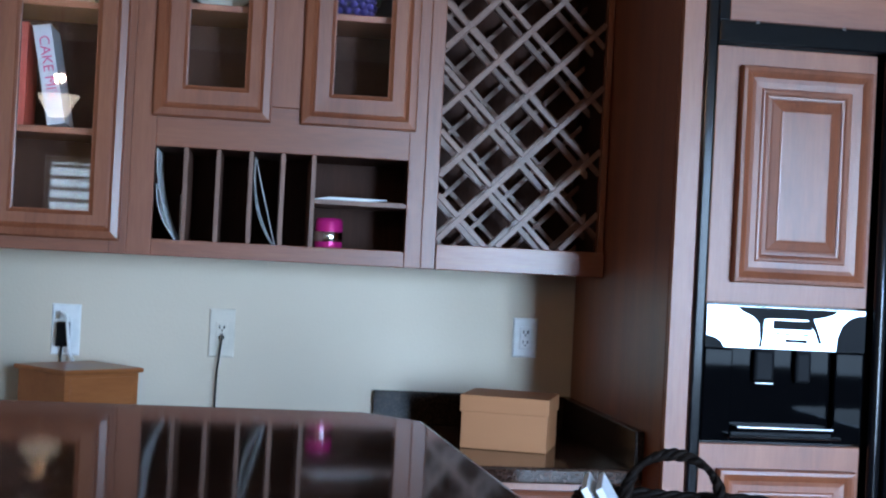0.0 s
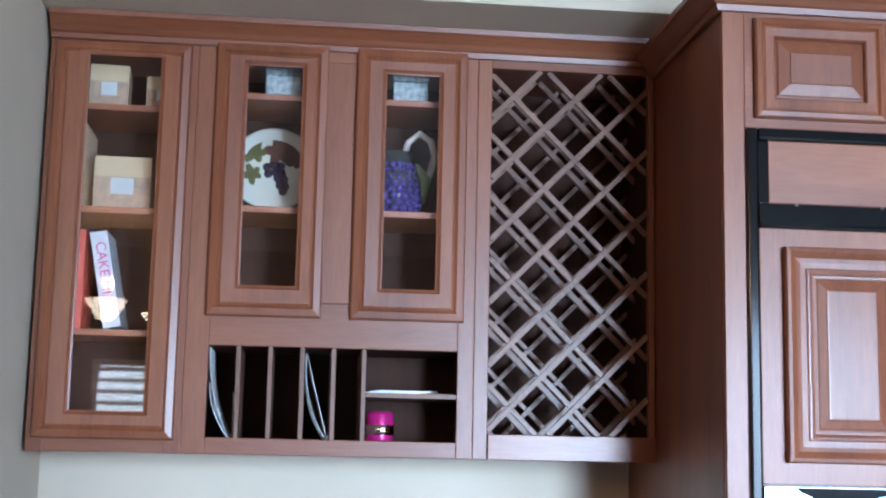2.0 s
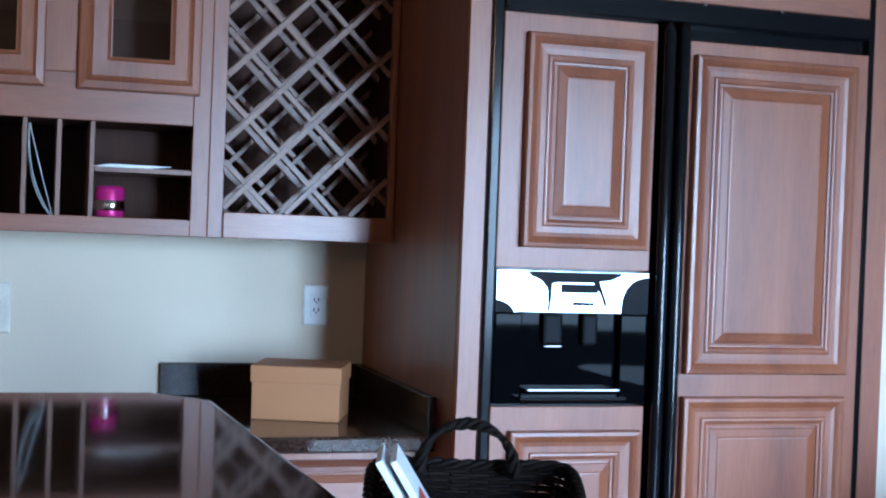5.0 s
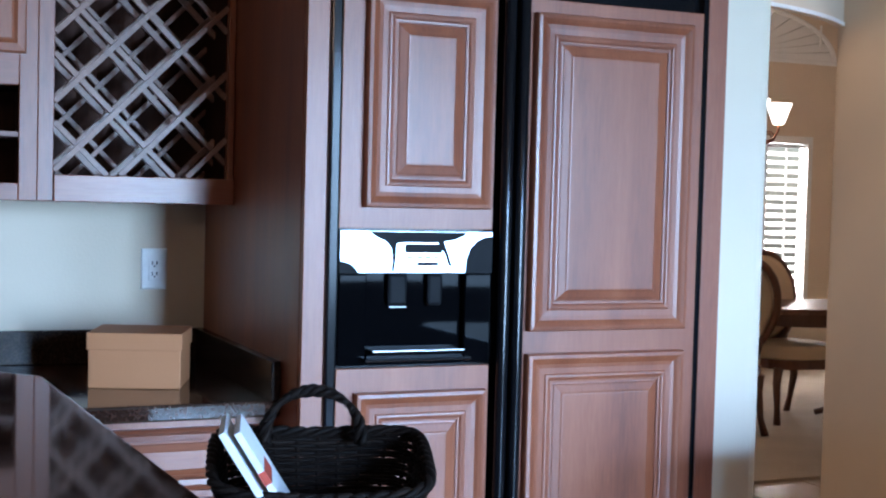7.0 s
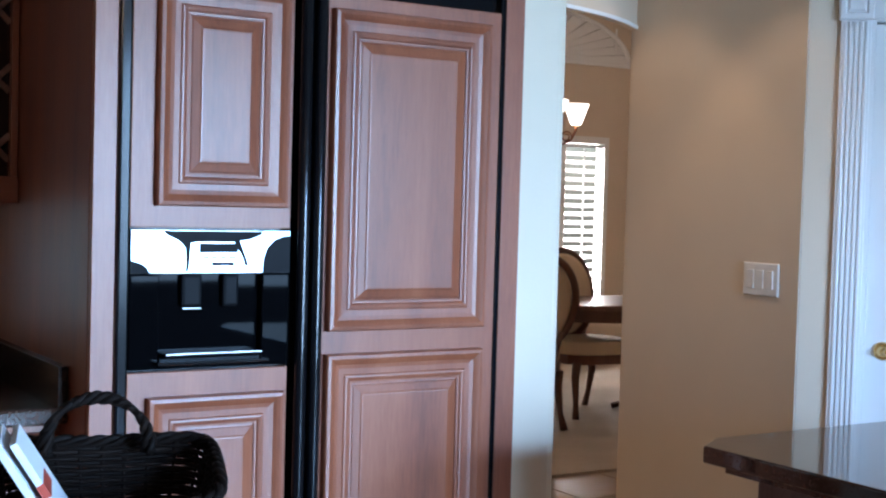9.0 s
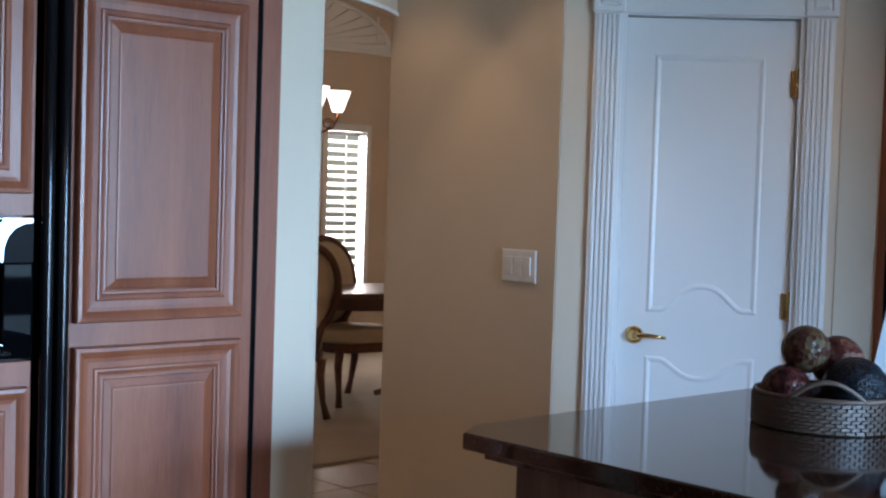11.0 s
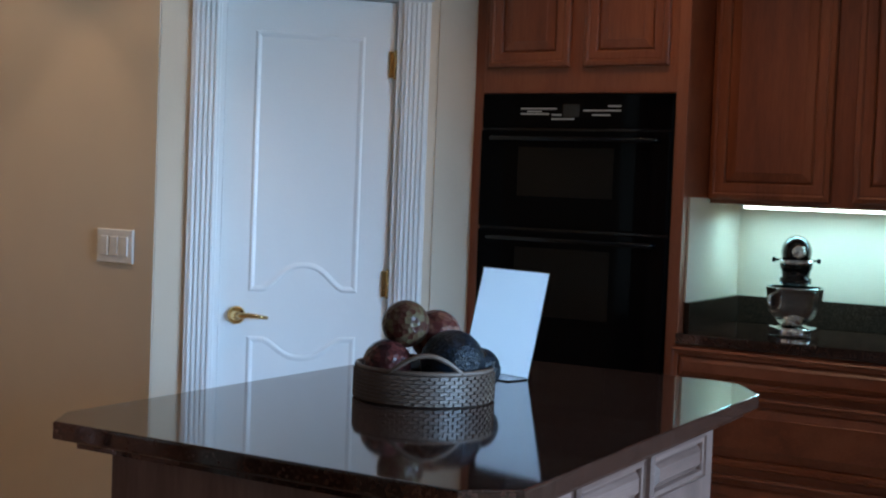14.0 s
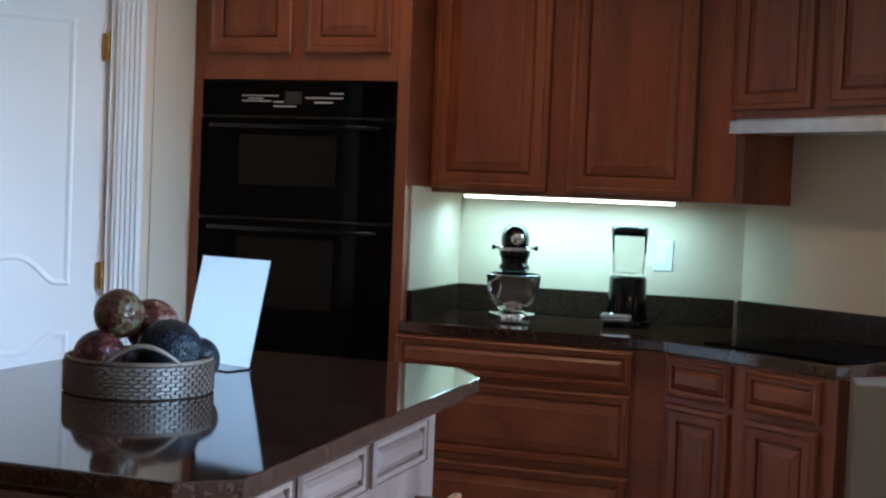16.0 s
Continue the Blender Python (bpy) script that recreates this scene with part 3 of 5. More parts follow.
fr = empty("refrigerator", ID, "built-in side-by-side refrigerator with brown panelled doors and black trim", "refrigerator")
part("cabinet_body", box((1.045, YR + 0.003, 0.02), (2.066, 3.75, 2.166), 0), BLACK, fr)
part("left_trim", box((1.0415, YR - 0.03, 0.02), (1.07, YR + 0.002, 2.1655), 0.006), BLACK, fr)
part("right_trim", box((2.05, YR - 0.02, 0.02), (2.0665, YR + 0.002, 2.1655), 0.004), BLACK, fr)
part("top_trim", boxes([((1.07, YR - 0.03, 2.137), (2.05, YR + 0.002, 2.166)), ((1.07, YR - 0.03, 1.93), (2.05, YR + 0.002, 1.984))], 0.006), BLACK, fr)
part("side_groove", box((1.07, YR - 0.024, 1.984), (1.096, YR + 0.002, 2.137), 0.002), BLACK, fr)
part("grille_panel", box((1.097, YR - 0.02, 1.986), (2.049, YR + 0.002, 2.1365), 0.002), WOOD_H, fr, "plain wood top panel")
for i in range(4):
    part("trim_clip", box((1.155 + i * 0.21, YR - 0.034, 1.978), (1.163 + i * 0.21, YR - 0.029, 1.984), 0), CHROME, fr)
fz = part("freezer_door", box((1.071, YR - 0.022, 1.331), (1.461, YR + 0.002, 1.925), 0.002), WOOD, fr)
fridge_front(0.32, 0.5, fz, pose(1.126, YR - 0.0225, 1.38))
fz2 = part("freezer_lower_panel", box((1.071, YR - 0.022, 0.1), (1.461, YR + 0.002, 1.006), 0.002), WOOD, fr)
fridge_front(0.332, 0.80, fz2, pose(1.114, YR - 0.0225, 0.15))
fd = part("fridge_door", box((1.547, YR - 0.022, 0.1), (2.049, YR + 0.002, 1.893), 0.002), WOOD, fr)
fridge_front(0.45, 0.772, fd, pose(1.558, YR - 0.0225, 1.086))
fridge_front(0.45, 0.9, fd, pose(1.556, YR - 0.0225, 0.13))
part("toe_grille", box((1.071, YR - 0.01, 0.02), (2.049, YR + 0.002, 0.098), 0.002), BLACK, fr)
part("door_gap", box((1.4615, YR - 0.012, 0.1), (1.5465, YR + 0.002, 1.929), 0.002), BLACK, fr)
for x in (1.485, 1.523):
    part("handle", tube_path([(x, YR - 0.03, 0.1), (x, YR - 0.042, 0.13), (x, YR - 0.044, 1.0), (x, YR - 0.042, 1.9), (x, YR - 0.03, 1.928)], 0.015, 14), BLACK, fr, smooth=True)
# dispenser recess
dz0, dz1, dmid = 1.012, 1.327, 1.226
disp = part("dispenser", box((1.142, YR - 0.026, dz0), (1.39, YR - 0.004, dz0 + 0.028), 0.003), BLACKGLASS, fr, "glossy black water and ice dispenser")
for xa, xb in ((1.072, 1.1415), (1.3905, 1.46)):
    part("cheek", box((xa, YR - 0.026, dz0), (xb, YR - 0.004, dmid), 0.004), BLACKGLASS, disp)
part("control_panel", box((1.072, YR - 0.027, dmid + 0.001), (1.46, YR - 0.003, dz1), 0.002), plain("silver_panel", (0.34, 0.38, 0.40), 0.12, 0.85), disp)
OV = [(1.145, 1.324), (1.16, 1.312), (1.185, 1.302), (1.2, 1.285), (1.203, 1.25), (1.2, 1.232), (1.206, 1.232), (1.21, 1.256), (1.212, 1.296), (1.226, 1.299), (1.318, 1.299), (1.338, 1.268), (1.346, 1.245), (1.354, 1.245), (1.345, 1.27), (1.332, 1.302), (1.36, 1.306), (1.385, 1.316), (1.39, 1.324)]
part("legend_arch", prism(OV, 0.0, 0.0012), MATTE, disp, m=pose(0, YR - 0.0272, 0, 90, 0, 0))
part("legend_disc", prism([(1.459, 1.228), (1.39, 1.228), (1.392, 1.26), (1.402, 1.287), (1.42, 1.305), (1.44, 1.313), (1.459, 1.315)], 0.0, 0.0012), MATTE, disp, m=pose(0, YR - 0.0272, 0, 90, 0, 0))
part("legend_disc", prism([(1.073, 1.228), (1.118, 1.228), (1.108, 1.243), (1.092, 1.252), (1.073, 1.256)], 0.0, 0.0012), MATTE, disp, m=pose(0, YR - 0.0272, 0, 90, 0, 0))
part("display", box((1.234, YR - 0.0285, 1.275), (1.328, YR - 0.0273, 1.296), 0), MATTE, disp)
for x in (1.24, 1.262, 1.284, 1.306):
    part("key_mark", box((x, YR - 0.0285, 1.262), (x + 0.016, YR - 0.0273, 1.266), 0), MATTE, disp)
part("key_mark", box((1.265, YR - 0.0285, 1.245), (1.318, YR - 0.0273, 1.253), 0), MATTE, disp)
part("recess", box((1.142, YR - 0.003, dz0 + 0.028), (1.39, YR + 0.001, dmid), 0), BLACKGLASS, disp)
part("lever", box((1.195, YR - 0.022, 1.15), (1.245, YR - 0.008, dmid), 0.008), MATTE, disp)
# Steel strip added as the bright highlight line below the lever.
part("lever_glint", box((1.198, YR - 0.0235, 1.1465), (1.242, YR - 0.0215, 1.1495), 0.001), STEEL, disp, "thin steel strip standing for a highlight")
part("lever", box((1.295, YR - 0.022, 1.15), (1.335, YR - 0.008, dmid), 0.008), MATTE, disp)
part("drip_tray", boxes([((1.15, YR - 0.05, dz0 + 0.03), (1.382, YR - 0.005, dz0 + 0.037)), ((1.13, YR - 0.055, dz0 + 0.012), (1.40, YR - 0.027, dz0 + 0.019))], 0.002), BLACK, disp)
# Steel strip added as the highlight along the tray's edge.
part("tray_glint", box((1.15, YR - 0.052, dz0 + 0.0345), (1.382, YR - 0.0502, dz0 + 0.0375), 0.0005), STEEL, disp)

# ---- breakfast bar and the counter behind it ----
BZ = 1.175
bar = empty("breakfast_bar", ID, "raised bar with a polished granite top on a half wall", "bar counter")
part("bar_top", prism([(-2.4, 1.0), (0.32, 1.0), (0.278, 1.9), (0.205, 1.985), (-2.4, 1.985)], BZ - 0.035, BZ, 0.006), GRANITE, bar, "polished dark granite slab")
part("half_wall", prism([(-2.3, 1.4), (0.2, 1.4), (0.17, 1.86), (-2.3, 1.86)], 0, BZ - 0.0355), WALL, bar)
pc = empty("peninsula", ID, "lower counter of brown cabinets beside the raised bar", "counter")
part("worktop", box((0.33, 1.5, 0.876), (0.93, 2.165, 0.914), 0.005), GRANITE, pc)
part("cabinet_body", box((0.36, 1.53, 0.0), (0.9, 2.13, 0.8755), 0.003), WOOD, pc)

# ---- pantry door ----
door = empty("door_1", PM, "white panelled pantry door with a brass lever, closed", "door", kind="structure")
DW = L2 - L1 - 0.012
DX = L1 + 0.006
part("jamb", boxes([((L1 - 0.02, -0.004, -0.016), (L1 + 0.004, 0.125, 2.036)), ((L2 - 0.004, -0.004, -0.016), (L2 + 0.02, 0.125, 2.036)), ((L1 - 0.02, -0.004, 2.036), (L2 + 0.02, 0.125, 2.056))]), WHITE, door)


def curve_panel(x0, x1, z0, z1, top=None, bottom=None, n=36):
    """Outline of a door panel with a shaped top or bottom edge."""
    pts = []
    for i in range(n + 1):
        x = x0 + (x1 - x0) * i / n
        pts.append((x, z0 if bottom is None else bottom(i / n)))
    for i in range(n, -1, -1):
        x = x0 + (x1 - x0) * i / n
        pts.append((x, z1 if top is None else top(i / n)))
    return pts


def bell(u):
    """A round bow between flat shoulders."""
    a = min(1.0, abs(u - 0.5) / 0.38)
    return 0.5 + 0.5 * math.cos(math.pi * a ** 1.3)


def scaled(pts, d):
    """The outline moved inwards by d."""
    out = []
    n = len(pts)
    for i in range(n):
        a, b, c = Vector(pts[i - 1]), Vector(pts[i]), Vector(pts[(i + 1) % n])
        u, v = (b - a), (c - b)
        u = u.normalized() if u.length > 1e-7 else v.normalized()
        v = v.normalized() if v.length > 1e-7 else u
        nn = Vector((-u.y, u.x)) + Vector((-v.y, v.x))
        nn.normalize()
        k = nn.dot(Vector((-u.y, u.x)))
        out.append(tuple(b + nn * d / max(0.35, k)))
    return out


def door_relief(pts):
    """A moulded panel on the leaf: a groove, a bead and a field, facing -y."""
    bm = bmesh.new()
    rows = []
    for d, y in [(-0.002, 0.0003), (0.0, -0.001), (0.004, -0.0036), (0.008, -0.0042), (0.012, -0.0034), (0.02, -0.0008), (0.023, -0.0006)]:
        rows.append([bm.verts.new((x, y, z)) for x, z in scaled(pts, d)])
    n = len(pts)
    for a, b in zip(rows, rows[1:]):
        for i in range(n):
            bm.faces.new((a[i], a[(i + 1) % n], b[(i + 1) % n], b[i]))
    bm.faces.new(rows[-1])
    return bm


leaf = part("door_leaf", box((DX, 0.018, -0.008), (DX + DW, 0.055, 2.03), 0.002), WHITE, door)
PX0, PX1 = 0.323, 0.706
part("upper_panel", door_relief(curve_panel(PX0, PX1, 0.998, 1.902, bottom=lambda u: 0.998 + 0.084 * bell(u))), WHITE, leaf, m=pose(0, 0.018, 0))
part("lower_panel", door_relief(curve_panel(PX0, PX1, 0.2, 0.838, top=lambda u: 0.838 - 0.066 * bell(u))), WHITE, leaf, m=pose(0, 0.018, 0))
knob = part("door_handle", lathe([(0, 0), (0.031, 0), (0.032, 0.006), (0.026, 0.012), (0.013, 0.016), (0.012, 0.042), (0, 0.042)], 28), BRASS, door, "polished brass lever handle", m=pose(0.283, 0.0175, 0.913, 90, 0, 0), smooth=True)
part("lever", tube_path([(0, 0, 0.04), (0.012, 0.002, 0.05), (0.04, 0.003, 0.052), (0.075, -0.001, 0.05), (0.105, -0.005, 0.046)], [0.011, 0.011, 0.009, 0.008, 0.006], 12), BRASS, knob, smooth=True)
for z in (1.765, 0.985, 0.2):
    h = part("hinge", boxes([((L2 - 0.028, 0.008, z), (L2 - 0.010, 0.019, z + 0.092)), ((L2 - 0.008, 0.008, z), (L2 + 0.003, 0.019, z + 0.092))], 0.001), BRASS, door, "brass hinge")
    part("pin", tube_path([(L2 - 0.009, 0.006, z - 0.006), (L2 - 0.009, 0.006, z + 0.098)], 0.005, 10), BRASS, h, smooth=True)
# fluted casing with a cap
cas = empty("trim_door_casing", PM, "white fluted door casing with corner blocks", "casing", kind="structure")
for x0 in (L1 - 0.113, L2 + 0.012):
    bm = bmesh.new()
    add_box(bm, (x0, -0.018, -0.016), (x0 + 0.1, -0.0005, 2.04), 0.002)
    for k in range(5):
        add_box(bm, (x0 + 0.010 + k * 0.017, -0.024, 0.12), (x0 + 0.022 + k * 0.017, -0.0185, 2.035), 0.0025)
    part("fluted_board", bm, WHITE, cas)
    part("corner_block", nested(0.116, 0.116, [(0, 0), (0, 0.022), (0.006, 0.026), (0.02, 0.026), (0.026, 0.018), (0.036, 0.026), (0.042, 0.026)]), WHITE, cas, m=pose(x0 - 0.008, -0.0005, 2.041))
part("head_board", box((L1 - 0.005, -0.02, 2.041), (L2 + 0.004, -0.0005, 2.15), 0.003), WHITE, cas)
part("cap", box((L1 - 0.135, -0.04, 2.158), (L2 + 0.135, -0.0005, 2.18), 0.006), WHITE, cas)


ALMOND = plain("almond_plastic", (0.62, 0.55, 0.45), 0.4)


def switch_plate(name, w, h, m, label, rockers=1, outlet=False, mat=None):
    mat = mat or PLASTIC
    s = empty(name, m, label, "outlet" if outlet else "light switch")
    part("plate", nested(w, h, [(0, 0), (0, 0.003), (0.003, 0.006), (0.006, 0.0065)]), mat, s)
    pitch = 0.046
    for i in range(rockers):
        x = w / 2 + (i - (rockers - 1) / 2) * pitch
        part("rocker", box((x - 0.0165, -0.0105, h / 2 - 0.033), (x + 0.0165, -0.0055, h / 2 + 0.033), 0.0015), mat, s)
        if outlet:
            for dz in (-0.018, 0.012):
                part("socket", boxes([((x - 0.008, -0.0112, h / 2 + dz), (x - 0.005, -0.0102, h / 2 + dz + 0.01)), ((x + 0.005, -0.0112, h / 2 + dz), (x + 0.008, -0.0102, h / 2 + dz + 0.01)), ((x - 0.002, -0.0112, h / 2 + dz - 0.006), (x + 0.002, -0.0102, h / 2 + dz - 0.002))]), BLACK, s)
    return s


switch_plate("wall_switch", 0.17, 0.118, facing(3.5865, 3.694, 1.095, -90), "white triple rocker switch on the beige wall", 3)
switch_plate("wall_outlet", 0.074, 0.117, pose(0.804, 3.9835, 1.12), "white plastic double outlet above the worktop", 1, True)
switch_plate("wall_outlet", 0.074, 0.14, pose(-0.085, 3.9835, 1.085), "almond plastic phone and cable outlet", 1, True, ALMOND)
switch_plate("wall_outlet", 0.08, 0.145, pose(-0.524, 3.9835, 1.074), "white plastic outlet with a charger plugged in", 1, True)
switch_plate("wall_switch", 0.075, 0.118, facing(5.1795, 1.148, 1.12, -90), "white rocker switch above the backsplash", 1)

# ---- island ----
isl = empty("kitchen_island", ID, "kitchen island with a polished dark granite top and brown drawers", "island")
TOP = [(2.03, 1.33), (2.10, 1.245), (3.44, 1.275), (3.585, 1.37), (3.6, 1.46), (3.6, 2.2), (3.52, 2.3), (2.12, 2.3), (2.03, 2.24)]
part("worktop", prism(TOP, 0.878, 0.914, 0.005), GRANITE, isl, "polished dark granite slab")
part("edge_moulding", prism([(2.07, 1.36), (2.125, 1.28), (3.42, 1.305), (3.55, 1.39), (3.56, 1.47), (3.56, 2.18), (3.5, 2.265), (2.14, 2.265), (2.07, 2.215)], 0.858, 0.8775), GRANITE, isl)
part("body", box((2.15, 1.34, 0.1), (3.3, 2.2, 0.8575), 0.004), ISLAND, isl)
part("toe_kick", box((2.2, 1.4, 0.0), (3.25, 2.14, 0.0995), 0), SHADED_INSIDE, isl)

# ---- oven wall ----
XO = 4.574


def west(x, y, z):
    """A board built facing -y, turned to face west, with its left edge (as seen) at y."""
    return pose(x, y, z, 0, 0, -90)


RAISE = 0.015
KITCHEN = pose(0, 0, RAISE)
oc = empty("oven_cabinet", KITCHEN, "tall brown stained cabinet housing a double oven", "cabinet")
part("side_panel", box((XO + 0.002, 1.915, -0.014), (5.178, 1.937, 2.62), 0.002), WOOD_Y, oc)
part("side_panel", box((XO + 0.002, 2.724, -0.014), (5.178, 2.745, 2.62), 0.002), WOOD_Y, oc)
for a, b in [((XO - 0.018, 1.91, 0.1), (XO + 0.001, 1.953, 2.62)), ((XO - 0.018, 2.709, 0.1), (XO + 0.001, 2.75, 2.62)), ((XO - 0.018, 1.953, 1.742), (XO + 0.001, 2.709, 2.62)), ((XO - 0.018, 1.953, 0.1), (XO + 0.001, 2.709, 0.5))]:
    part("face_frame", box(a, b, 0.002), WOOD, oc)
raised_door("door", 0.328, 0.74, oc, west(XO - 0.0185, 2.686, 1.836))
raised_door("door", 0.322, 0.74, oc, west(XO - 0.0185, 2.303, 1.836))
part("splash_board", box((4.62, 1.908, 1.0165), (5.178, 1.9145, 1.384), 0), WALL, oc, "pale painted board on the cabinet side")
ov = empty("double_oven", KITCHEN, "black glass built-in double oven with a control panel", "oven")
part("housing", box((XO - 0.017, 1.955, 0.502), (XO + 0.5, 2.707, 1.7405), 0.002), BLACK, ov)
cp = part("control_panel", box((XO - 0.03, 1.957, 1.615), (XO - 0.0175, 2.705, 1.739), 0.004), BLACKGLASS, ov)
part("display", box((XO - 0.0312, 2.31, 1.655), (XO - 0.0302, 2.375, 1.70), 0), plain("dark_display", (0.02, 0.022, 0.024), 0.2), cp)
LEGEND = plain("grey_legend", (0.5, 0.52, 0.52), 0.5)
for y0, y1, z in [(2.40, 2.545, 1.682), (2.43, 2.545, 1.663), (2.46, 2.52, 1.672), (2.38, 2.42, 1.66), (2.15, 2.295, 1.676), (2.15, 2.20, 1.692), (2.19, 2.26, 1.66), (2.33, 2.42, 1.645)]:
    part("legend_bar", box((XO - 0.0312, y0, z), (XO - 0.0303, y1, z + 0.005), 0), LEGEND, cp)
for z0, z1 in ((1.25, 1.605), (0.52, 1.24)):
    od = part("oven_door", box((XO - 0.04, 1.959, z0), (XO - 0.0175, 2.703, z1), 0.006), BLACKGLASS, ov)
    part("window", box((XO - 0.0415, 2.165, z1 - (0.24 if z1 > 1.5 else 0.31)), (XO - 0.0395, 2.545, z1 - 0.06), 0.0008), OVENPANE, od, "dark glass oven window")
    part("handle", tube_path([(XO - 0.04, 2.0, z1 - 0.03), (XO - 0.06, 2.01, z1 - 0.03), (XO - 0.06, 2.65, z1 - 0.03), (XO - 0.04, 2.66, z1 - 0.03)], 0.01, 10), BLACK, od, smooth=True)

uc = empty("wall_cabinet", KITCHEN, "brown stained wall cabinet with two raised-panel doors", "cabinet")
XU = 4.844
part("body", box((XU + 0.001, 0.824, 1.385), (5.178, 1.913, 2.62), 0.002), WOOD, uc)
part("bottom_rail", box((XU - 0.018, 0.824, 1.366), (XU + 0.0005, 1.913, 2.62), 0.002), WOOD, uc)
raised_door("door", 0.435, 1.2, uc, west(XU - 0.0185, 1.912, 1.381), 0.06)
raised_door("door", 0.438, 1.2, uc, west(XU - 0.0185, 1.401, 1.381), 0.06)
st = empty("strip_lamp", KITCHEN, "slim white fluorescent strip lamp fixed under the wall cabinet", "lamp")
part("housing", box((4.955, 1.03, 1.36), (5.03, 1.84, 1.3845), 0.003), PLASTIC, st)
part("tube", tube_path([(4.965, 1.045, 1.357), (4.965, 1.825, 1.357)], 0.006, 10), glow("fluorescent_tube", (0.85, 1.0, 0.92), 12.0), st, smooth=True)

bd = empty("drawer_cabinet", KITCHEN, "brown stained base cabinet with three wide drawers", "cabinet")
part("body", box((XO + 0.002, 0.98, 0.1), (5.178, 1.913, 0.8745), 0.002), WOOD, bd)
part("face_frame", box((XO - 0.018, 0.98, 0.1), (XO + 0.001, 1.91, 0.8745), 0.002), WOOD_Y, bd)
part("toe_kick", box((XO + 0.06, 1.0, -RAISE), (5.17, 1.9, 0.0995), 0), SHADED_INSIDE, bd)
for z0, z1 in ((0.742, 0.868), (0.477, 0.722), (0.14, 0.45)):
    raised_door("drawer_front", 0.83, z1 - z0, bd, west(XO - 0.0185, 1.922, z0), 0.03, WOOD_Y)

# diagonal cooktop corner
DV = Vector((-0.575, -0.818))     # along the diagonal, away from the oven wall
DN = Vector((-0.818, 0.575))      # out of the wall, into the room
DT = -125.1                       # turn of a board that faces the room there
C0, U0, W0 = Vector((4.574, 0.978)), Vector((4.844, 0.824)), Vector((5.18, 0.82))


def diag(p0, s, z, out=0.0):
    p = p0 + DV * s + DN * out
    return pose(p.x, p.y, z, 0, 0, DT)


wt = [(4.545, 1.912), (4.545, 0.992), tuple(C0 + DN * 0.03 + DV * 0.68), tuple(C0 + DV * 0.68 - DN * 0.1), tuple(W0 + DV * 0.75), (5.178, 0.825), (5.178, 1.912)]
tagged(make("kitchen_worktop", prism(wt, 0.876, 0.914, 0.005), GRANITE, None, KITCHEN), "polished dark granite worktop turning along the diagonal corner", "worktop")
tagged(make("kitchen_backsplash", boxes([((5.16, 0.845, 0.9145), (5.179, 1.912, 1.016)), ((4.62, 1.893, 0.9145), (5.16, 1.912, 1.016))], 0.002), GRANITE_HONED, None, KITCHEN), "low dark granite upstand along the pale wall", "backsplash")
tagged(make("cooktop_backsplash", box((0.0, -0.019, 0), (0.75, 0.0, 0.1015), 0.002), GRANITE_HONED, None, diag(W0, 0.0, 0.9145 + RAISE, 0.001)), "low dark granite upstand behind the cooktop", "backsplash")
dc = empty("corner_cabinet", diag(C0, 0.0, RAISE), "brown stained diagonal base cabinet with two drawers and two doors", "cabinet")
part("body", box((0.0, 0.002, 0.1), (0.68, 0.5, 0.8745), 0), WOOD, dc)
part("face_frame", box((0.0, -0.018, 0.1), (0.68, 0.001, 0.8745), 0.002), WOOD, dc)
part("toe_kick", box((0.02, 0.06, -RAISE), (0.66, 0.48, 0.0995), 0), SHADED_INSIDE, dc)
for x0, x1 in ((0.025, 0.29), (0.351, 0.63)):
    raised_door("drawer_front", x1 - x0, 0.125, dc, pose(x0, -0.0185, 0.738), 0.035, WOOD_H)
    raised_door("door", x1 - x0, 0.58, dc, pose(x0, -0.0185, 0.135))
tagged(make("cooktop", box((0.12, 0.03, 0.9145), (0.66, 0.46, 0.921), 0.002), BLACKGLASS, None, diag(C0, 0.0, RAISE)), "flat black glass cooktop set in the worktop", "cooktop")
hc = empty("hood_cabinet", diag(U0, 0.0, RAISE), "brown stained diagonal wall cabinet above the range hood", "cabinet")
part("body", box((0.0, 0.002, 1.66), (0.75, 0.235, 2.62), 0), WOOD, hc)
part("face_frame", box((0.0, -0.018, 1.652), (0.75, 0.001, 2.62), 0.002), WOOD, hc)
for x0, x1 in ((0.0, 0.323), (0.384, 0.72)):
    raised_door("door", x1 - x0, 0.92, hc, pose(x0, -0.0185, 1.678))
hd = empty("range_hood", diag(U0, 0.0, RAISE), "slim pale metal range hood below the wall cabinet", "range hood")
part("front_strip", box((-0.01, -0.035, 1.6), (0.75, -0.0185, 1.645), 0.003), STEEL, hd)
part("hood_body", box((0.0, -0.018, 1.607), (0.75, 0.23, 1.6515), 0.003), STEEL, hd)
tagged(make("filler_panel", prism([(4.846, 0.8225), (4.85, 0.80), (5.065, 0.655), (5.085, 0.69), (5.176, 0.8225)], 1.366, 1.66), WOOD, None, KITCHEN), "brown stained filler panel at the end of the wall cabinet", "panel")
# Beige plaster given the dark paint, so its shade is in the colour.
tagged(make("half_wall_end", prism([tuple(C0 + DV * 0.69 - DN * 0.02), tuple(C0 + DV * 0.80 + DN * 0.10), tuple(C0 + DV * 0.95), tuple(C0 + DV * 0.80 - DN * 0.2)], 0, 0.90, 0.008), DIMMING_TAUPE), "beige plastered half wall end, its shade put into the colour", "half wall")

